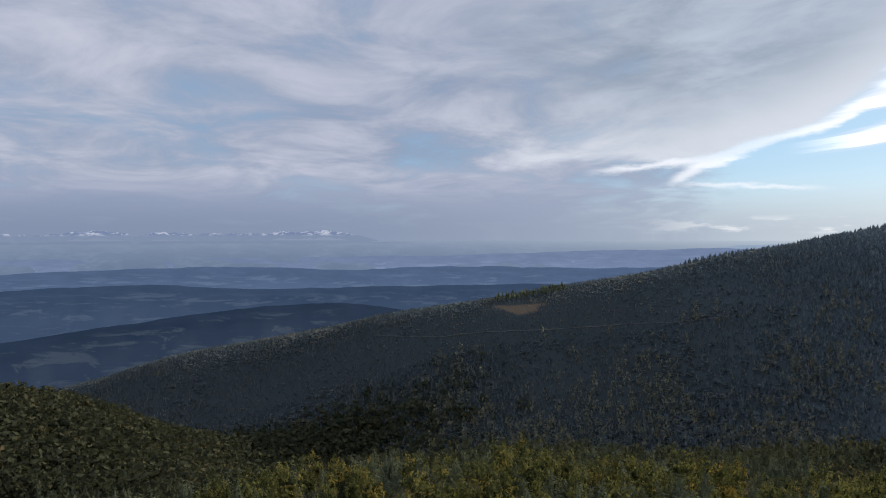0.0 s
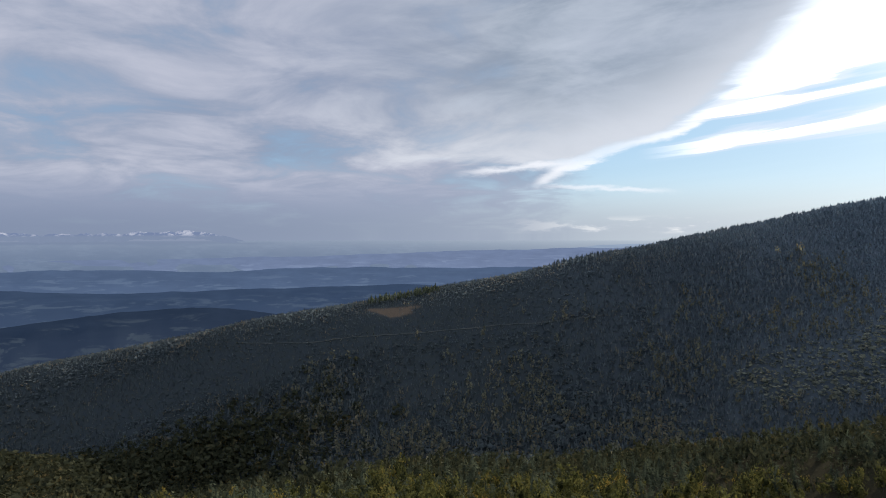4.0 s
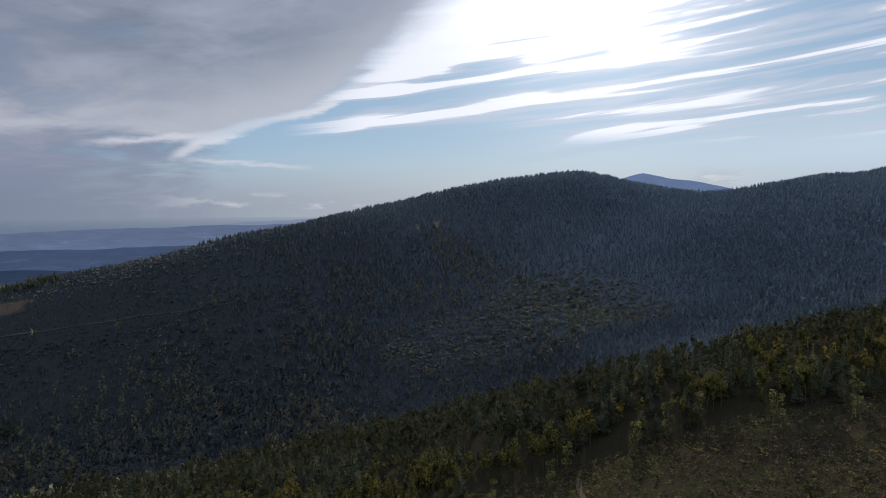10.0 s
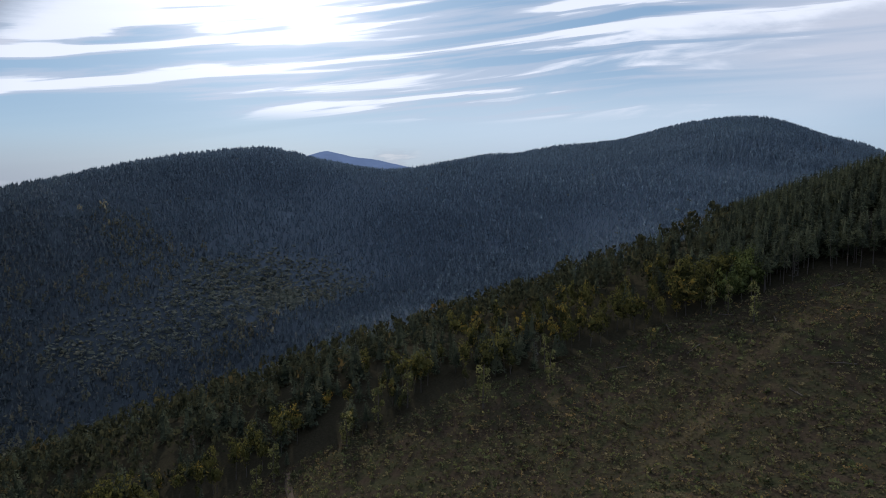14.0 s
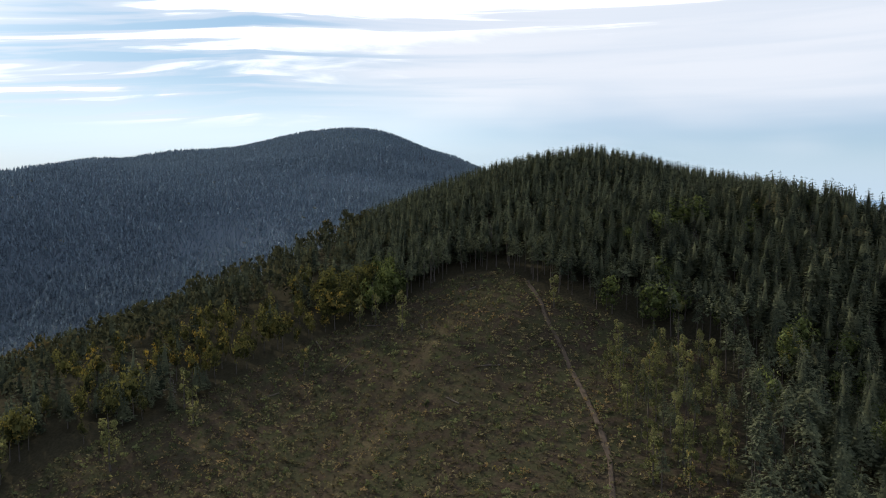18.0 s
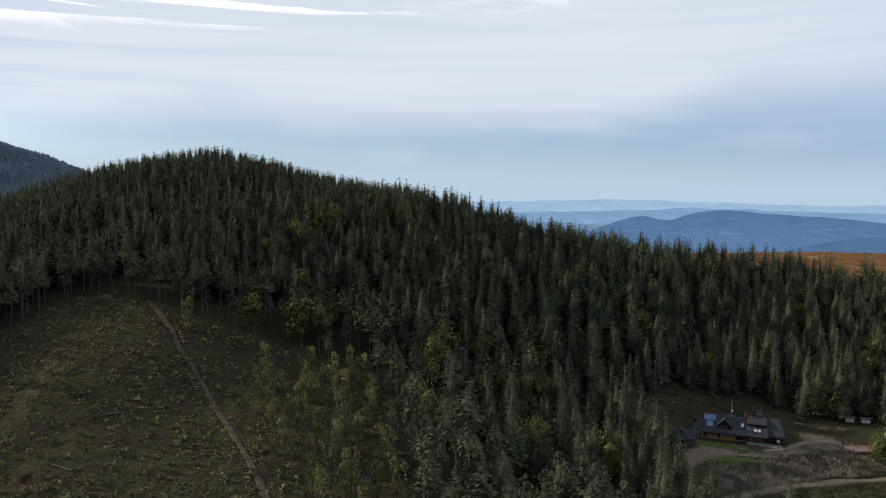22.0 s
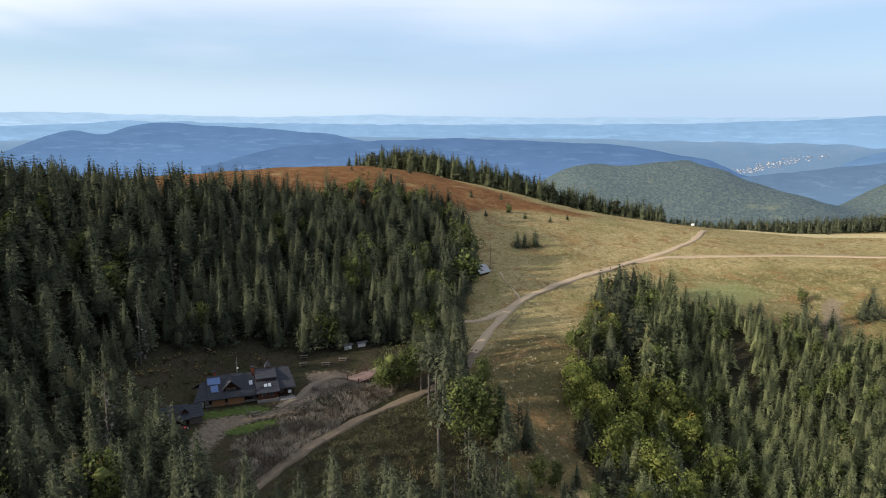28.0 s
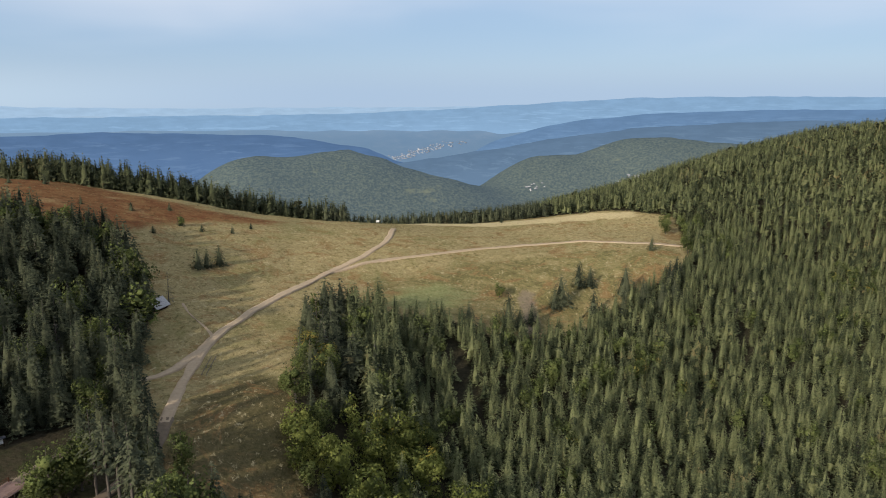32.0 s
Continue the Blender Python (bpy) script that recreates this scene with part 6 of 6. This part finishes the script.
# ---- trunks left lying on the cleared slope ----
for x, y, turn, long in ((292, 57.5, 20, 9), (298, 38, 65, 6), (246, 0.5, 82, 8), (307, 1, 110, 5), (270, 45, 150, 7), (231, 12, 35, 6), (262, 70, 100, 7), (284, 20, 10, 5)):
    log = thing("fallen_trunk", x, y, ground_at(x, y), turn, "pale barkless trunk lying on the cleared slope", "log", "fallen trunks")
    rise = [ground_at(x + k * long * math.cos(radians(turn)), y + k * long * math.sin(radians(turn))) - ground_at(x, y) + 0.3 for k in (-0.5, 0.0, 0.5)]
    bm = bmesh.new()
    for k in range(2):
        rod(bm, ((k - 1) * long / 2, 0, rise[k]), (k * long / 2, 0, rise[k + 1]), 0.19 - 0.05 * k, 7)
    part("stem", bm, GREYWOOD, log)
    part("broken_branch", rods(((long * 0.2, 0, rise[1]), (long * 0.27, 0.5, rise[1] + 0.9), 0.05), ((-long * 0.1, 0, rise[1]), (-long * 0.04, -0.6, rise[1] + 0.6), 0.05), sides=5), GREYWOOD, log)


def far_town(name, places, seed):
    """Pale houses with pitched roofs, far down in the valley."""
    g = np.random.default_rng(seed)
    body = np.array([(-1, -1, -1), (1, -1, -1), (1, 1, -1), (-1, 1, -1), (-1, -1, 0.6), (1, -1, 0.6), (1, 1, 0.6), (-1, 1, 0.6), (-1, 0, 1.3), (1, 0, 1.3)], float)
    skin = np.array([(0, 1, 5), (0, 5, 4), (1, 2, 6), (1, 6, 5), (2, 3, 7), (2, 7, 6), (3, 0, 4), (3, 4, 7), (4, 5, 9), (4, 9, 8), (6, 7, 8), (6, 8, 9), (5, 6, 9), (7, 4, 8)])
    homes = []
    for a, lo, hi, count in places:
        for n in range(count):
            b, d, q, turn = radians(a + 0.9 * (g.random() - 0.5)), lo + (hi - lo) * g.random(), 1.4 + 2.2 * g.random() ** 2, 3.14 * g.random()
            x, y = 82 + d * math.sin(b), -8 + d * math.cos(b)
            v = body * (q * 1.7, q * 1.2, 1.7)
            v = np.stack([v[:, 0] * math.cos(turn) - v[:, 1] * math.sin(turn) + x, v[:, 0] * math.sin(turn) + v[:, 1] * math.cos(turn) + y, v[:, 2] + height(x, y)[0] + 1.2], -1)
            homes.append((v, skin))
    stuff(name, joined(*homes), PALEWALL, "cluster of pale houses in the hazy valley", "houses")


PALEWALL = material("pale_walls", lambda N, p: N.mix(N.add("ShaderNodeNewGeometry").outputs["Random Per Island"], (0.16, 0.17, 0.19), (0.42, 0.42, 0.43)), 0.8)
far_town("valley_town", [(187.0, 3790, 3850, 26), (187.8, 3800, 3880, 34), (188.5, 3830, 3930, 34), (189.3, 3880, 3960, 30), (190.2, 3910, 3990, 24), (191.2, 3950, 4020, 14), (192.3, 3970, 4030, 8)], 95)
far_town("hill_village", [(197.6, 2400, 2440, 7), (198.2, 2390, 2430, 5), (204.8, 2430, 2480, 7), (205.4, 2420, 2470, 6)], 96)

# ---- single trees along the road, by the hut and on the open land ----


def tree_kind(name, crown, trunk, leaf, label, group, limbs=()):
    ob = thing(name, 0, 0, -500, 0, label, "tree", group)
    piece("trunk", trunk, BARK, ob)
    for limb in limbs:
        piece("limb", limb, BARK, ob)
    piece("crown", crown, leaf, ob)
    return ob


FINE_TRUNK = stick([(0, 0, -0.03, 0.016), (0.004, 0, 0.3, 0.012), (-0.003, 0.004, 0.62, 0.007), (0, 0, 0.97, 0.002)], 7)


BEECH_TRUNK = stick([(0, 0, -0.03, 0.02), (0.01, 0, 0.28, 0.015), (0.0, 0.01, 0.6, 0.008), (0, 0, 0.82, 0.003)], 7)


def forked_limbs(g):
    limbs = []
    for n in range(6):
        a, h, q = 6.28 * g.random(), 0.28 + 0.06 * n, 0.16 + 0.1 * g.random()
        limbs.append(stick([(0, 0, h, 0.008), (q * 0.5 * math.cos(a), q * 0.5 * math.sin(a), h + 0.09, 0.005), (q * math.cos(a), q * math.sin(a), h + 0.2, 0.002)], 5))
    return limbs


def airy_crown(g, low=0.52):
    """A thin spruce, bare far up its trunk."""
    return spruce_crown(300, 0.12, low, g, False, fat=1.1)


KINDS = {
    "spruce": [tree_kind("spruce_tree", c, FINE_TRUNK, SPRUCE, "dark green spruce with drooping branches at the wood's edge", "spruces near the road") for c in SPRUCE_FINE],
    "beech": [tree_kind("beech_tree", c, BEECH_TRUNK, GREENBEECH, "yellow-green beech with an uneven leafy crown", "beeches near the road", forked_limbs(tg)) for c in BEECH_FINE],
    "lane": [tree_kind("lane_beech", leaf_crown(1500, 0.026, tg, 0.34, 0.02, heart=True), BEECH_TRUNK, LANEBEECH, "full round green beech turning yellow at the wood's edge", "beeches along the grassy lane", forked_limbs(tg)) for n in range(3)],
    "thin": [tree_kind("bare_trunk_spruce", airy_crown(tg), FINE_TRUNK, SPRUCE, "tall thin spruce with a long bare grey trunk", "bare-trunked spruces") for n in range(2)],
    "sapling": [tree_kind("young_beech", leaf_crown(420, 0.022, tg, 0.13, 0.12), BEECH_TRUNK, SAPLING, "slender young beech standing alone on the clearing", "young trees on the clearing") for n in range(2)],
    "field": [tree_kind("pasture_spruce", c, FINE_TRUNK, SPRUCE, "small bushy spruce standing on the open pasture", "spruces on the pasture") for c in (spruce_crown(900, 0.36, 0.01, tg, fat=1.3), spruce_crown(900, 0.31, 0.01, tg, fat=1.3))],
    "dead": [tree_kind("dead_spruce", spruce_crown(110, 0.11, 0.12, tg, False, 0.2), FINE_TRUNK, DEADWOOD, "grey dead spruce with bare twigs", "dead spruces")],
}
used = set()


def plant(kind, x, y, tall, wide=1.0):
    g = rng.random(4)
    model = KINDS[kind][int(g[0] * len(KINDS[kind])) % len(KINDS[kind])]
    m = pose(x, y, ground_at(x, y) - 0.15, 1.5 * (g[1] - 0.5), 1.5 * (g[2] - 0.5), 360 * g[3]) @ Matrix.Diagonal((tall * wide, tall * wide, tall, 1))
    if model not in used:
        used.add(model)
        model.matrix_world = m
        model.scale = m.to_scale()
        return model
    return copy_thing(model, m @ Matrix.Diagonal((*[1 / c for c in model.scale], 1)))


for x, y, h, b in zip(wx[single], wy[single], tall_near[single], broad_near[single]):
    plant("beech" if b else "dead" if rng.random() < 0.05 else "spruce", x, y, h * (0.9 if b else 1.02), 1.05)
ROADSIDE = {
    "beech": [(141, -162, 14), (139, -165, 11), (144, -162, 9), (137, -166, 13.5), (118, -145, 18), (115, -148, 19), (120, -171, 10), (101, -139, 9), (98, -142, 7), (107, -134, 5), (127, -173, 7)],
    "thin": [(130, -157, 20), (129, -160, 19), (125, -152, 22), (134, -164, 18), (121, -134, 20), (108, -154, 10), (114, -131, 12.5), (111, -130, 10.5), (109, -134, 9)],
    "spruce": [(112, -151, 17), (110, -147, 15), (106, -153, 11.5), (94, -146, 6), (139, -174, 14.5)],
}
for kind, places in ROADSIDE.items():
    for x, y, h in places:
        plant(kind, x, y, h, 1.15 if kind == "thin" else 1.0)
for x, y, h in LANE_TREES:
    plant("lane", x, y, h * 1.2, 1.05)
for x, y, h in ((228, 149, 14), (237, 142, 13), (226, 106, 14), (262, 97, 12), (213, 153, 13), (200, 175, 13), (188, 172, 11), (169, 130, 7), (167, 181, 10), (161, 153, 6), (248, 90, 11),
                (277, -26, 10), (253, -61, 10), (285, 27, 13), (300, 37, 10), (299, 43, 11), (226, -43, 9), (230, -32, 8), (204, -30, 9), (182, -36, 10), (215, -38, 8), (208, -46, 10), (196, -44, 9),
                (222, -52, 10), (235, -48, 8), (188, -30, 8), (240, -38, 7), (272, 60, 9)):
    plant("sapling", x, y, h * 1.3)
THICKET = [(168, -27), (162, -38), (172, -44), (198, -54), (220, -62), (240, -66), (254, -54), (246, -36), (216, -29), (180, -26)]
tx, ty = jittered(160, 262, -74, -22, 5.6, 91)
for x, y in zip(tx, ty):
    if inside(THICKET, x, y, 1.0) > 0.5:
        plant("thin" if rng.random() < 0.35 else "sapling", x, y, 6 + 7 * rng.random())
PASTURE_TREES = [(133, -298, 7.5), (130, -300, 7), (126, -303, 8), (146, -348, 5), (154, -333, 3.5), (137, -344, 3.5), (125, -347, 3.5), (118, -357, 3), (187, -359, 4), (168, -362, 4.5), (154, -372, 4), (30, -253, 11.5), (6, -269, 12), (9, -267, 9), (-5, -280, 10), (-9, -279, 8), (-3, -261, 10), (-19, -270, 12), (-22, -262, 11)]
EDGE_TREES = [(-35, -268, 12), (-33, -260, 11), (45, -246, 9), (21, -256, 8), (27, -250, 8), (-13, -258, 10), (-27, -258, 11), (-40, -272, 11), (238, -373, 3), (255, -330, 2.5), (225, -390, 4), (212, -396, 5), (250, -398, 6), (-44, -300, 6), (100, -440, 4), (20, -425, 4), (-10, -405, 4)]
for x, y, h in (*PASTURE_TREES, *EDGE_TREES):
    plant("field", x, y, h, 1.2)
for x, y, h in ((145.5, -347.5, 5), (26, -278, 6), (-62, -305, 7), (-66, -330, 8), (-58, -296, 8), (-70, -318, 9), (-72, -342, 8)):
    plant("beech", x, y, h, 1.3)
plant("dead", 137, -262, 11)
plant("dead", 214, -213, 15)
plant("spruce", 248, -210, 17, 0.9)
for models in KINDS.values():
    for model in models:
        if model not in used:
            for o in (*model.children_recursive, model):
                bpy.data.objects.remove(o)
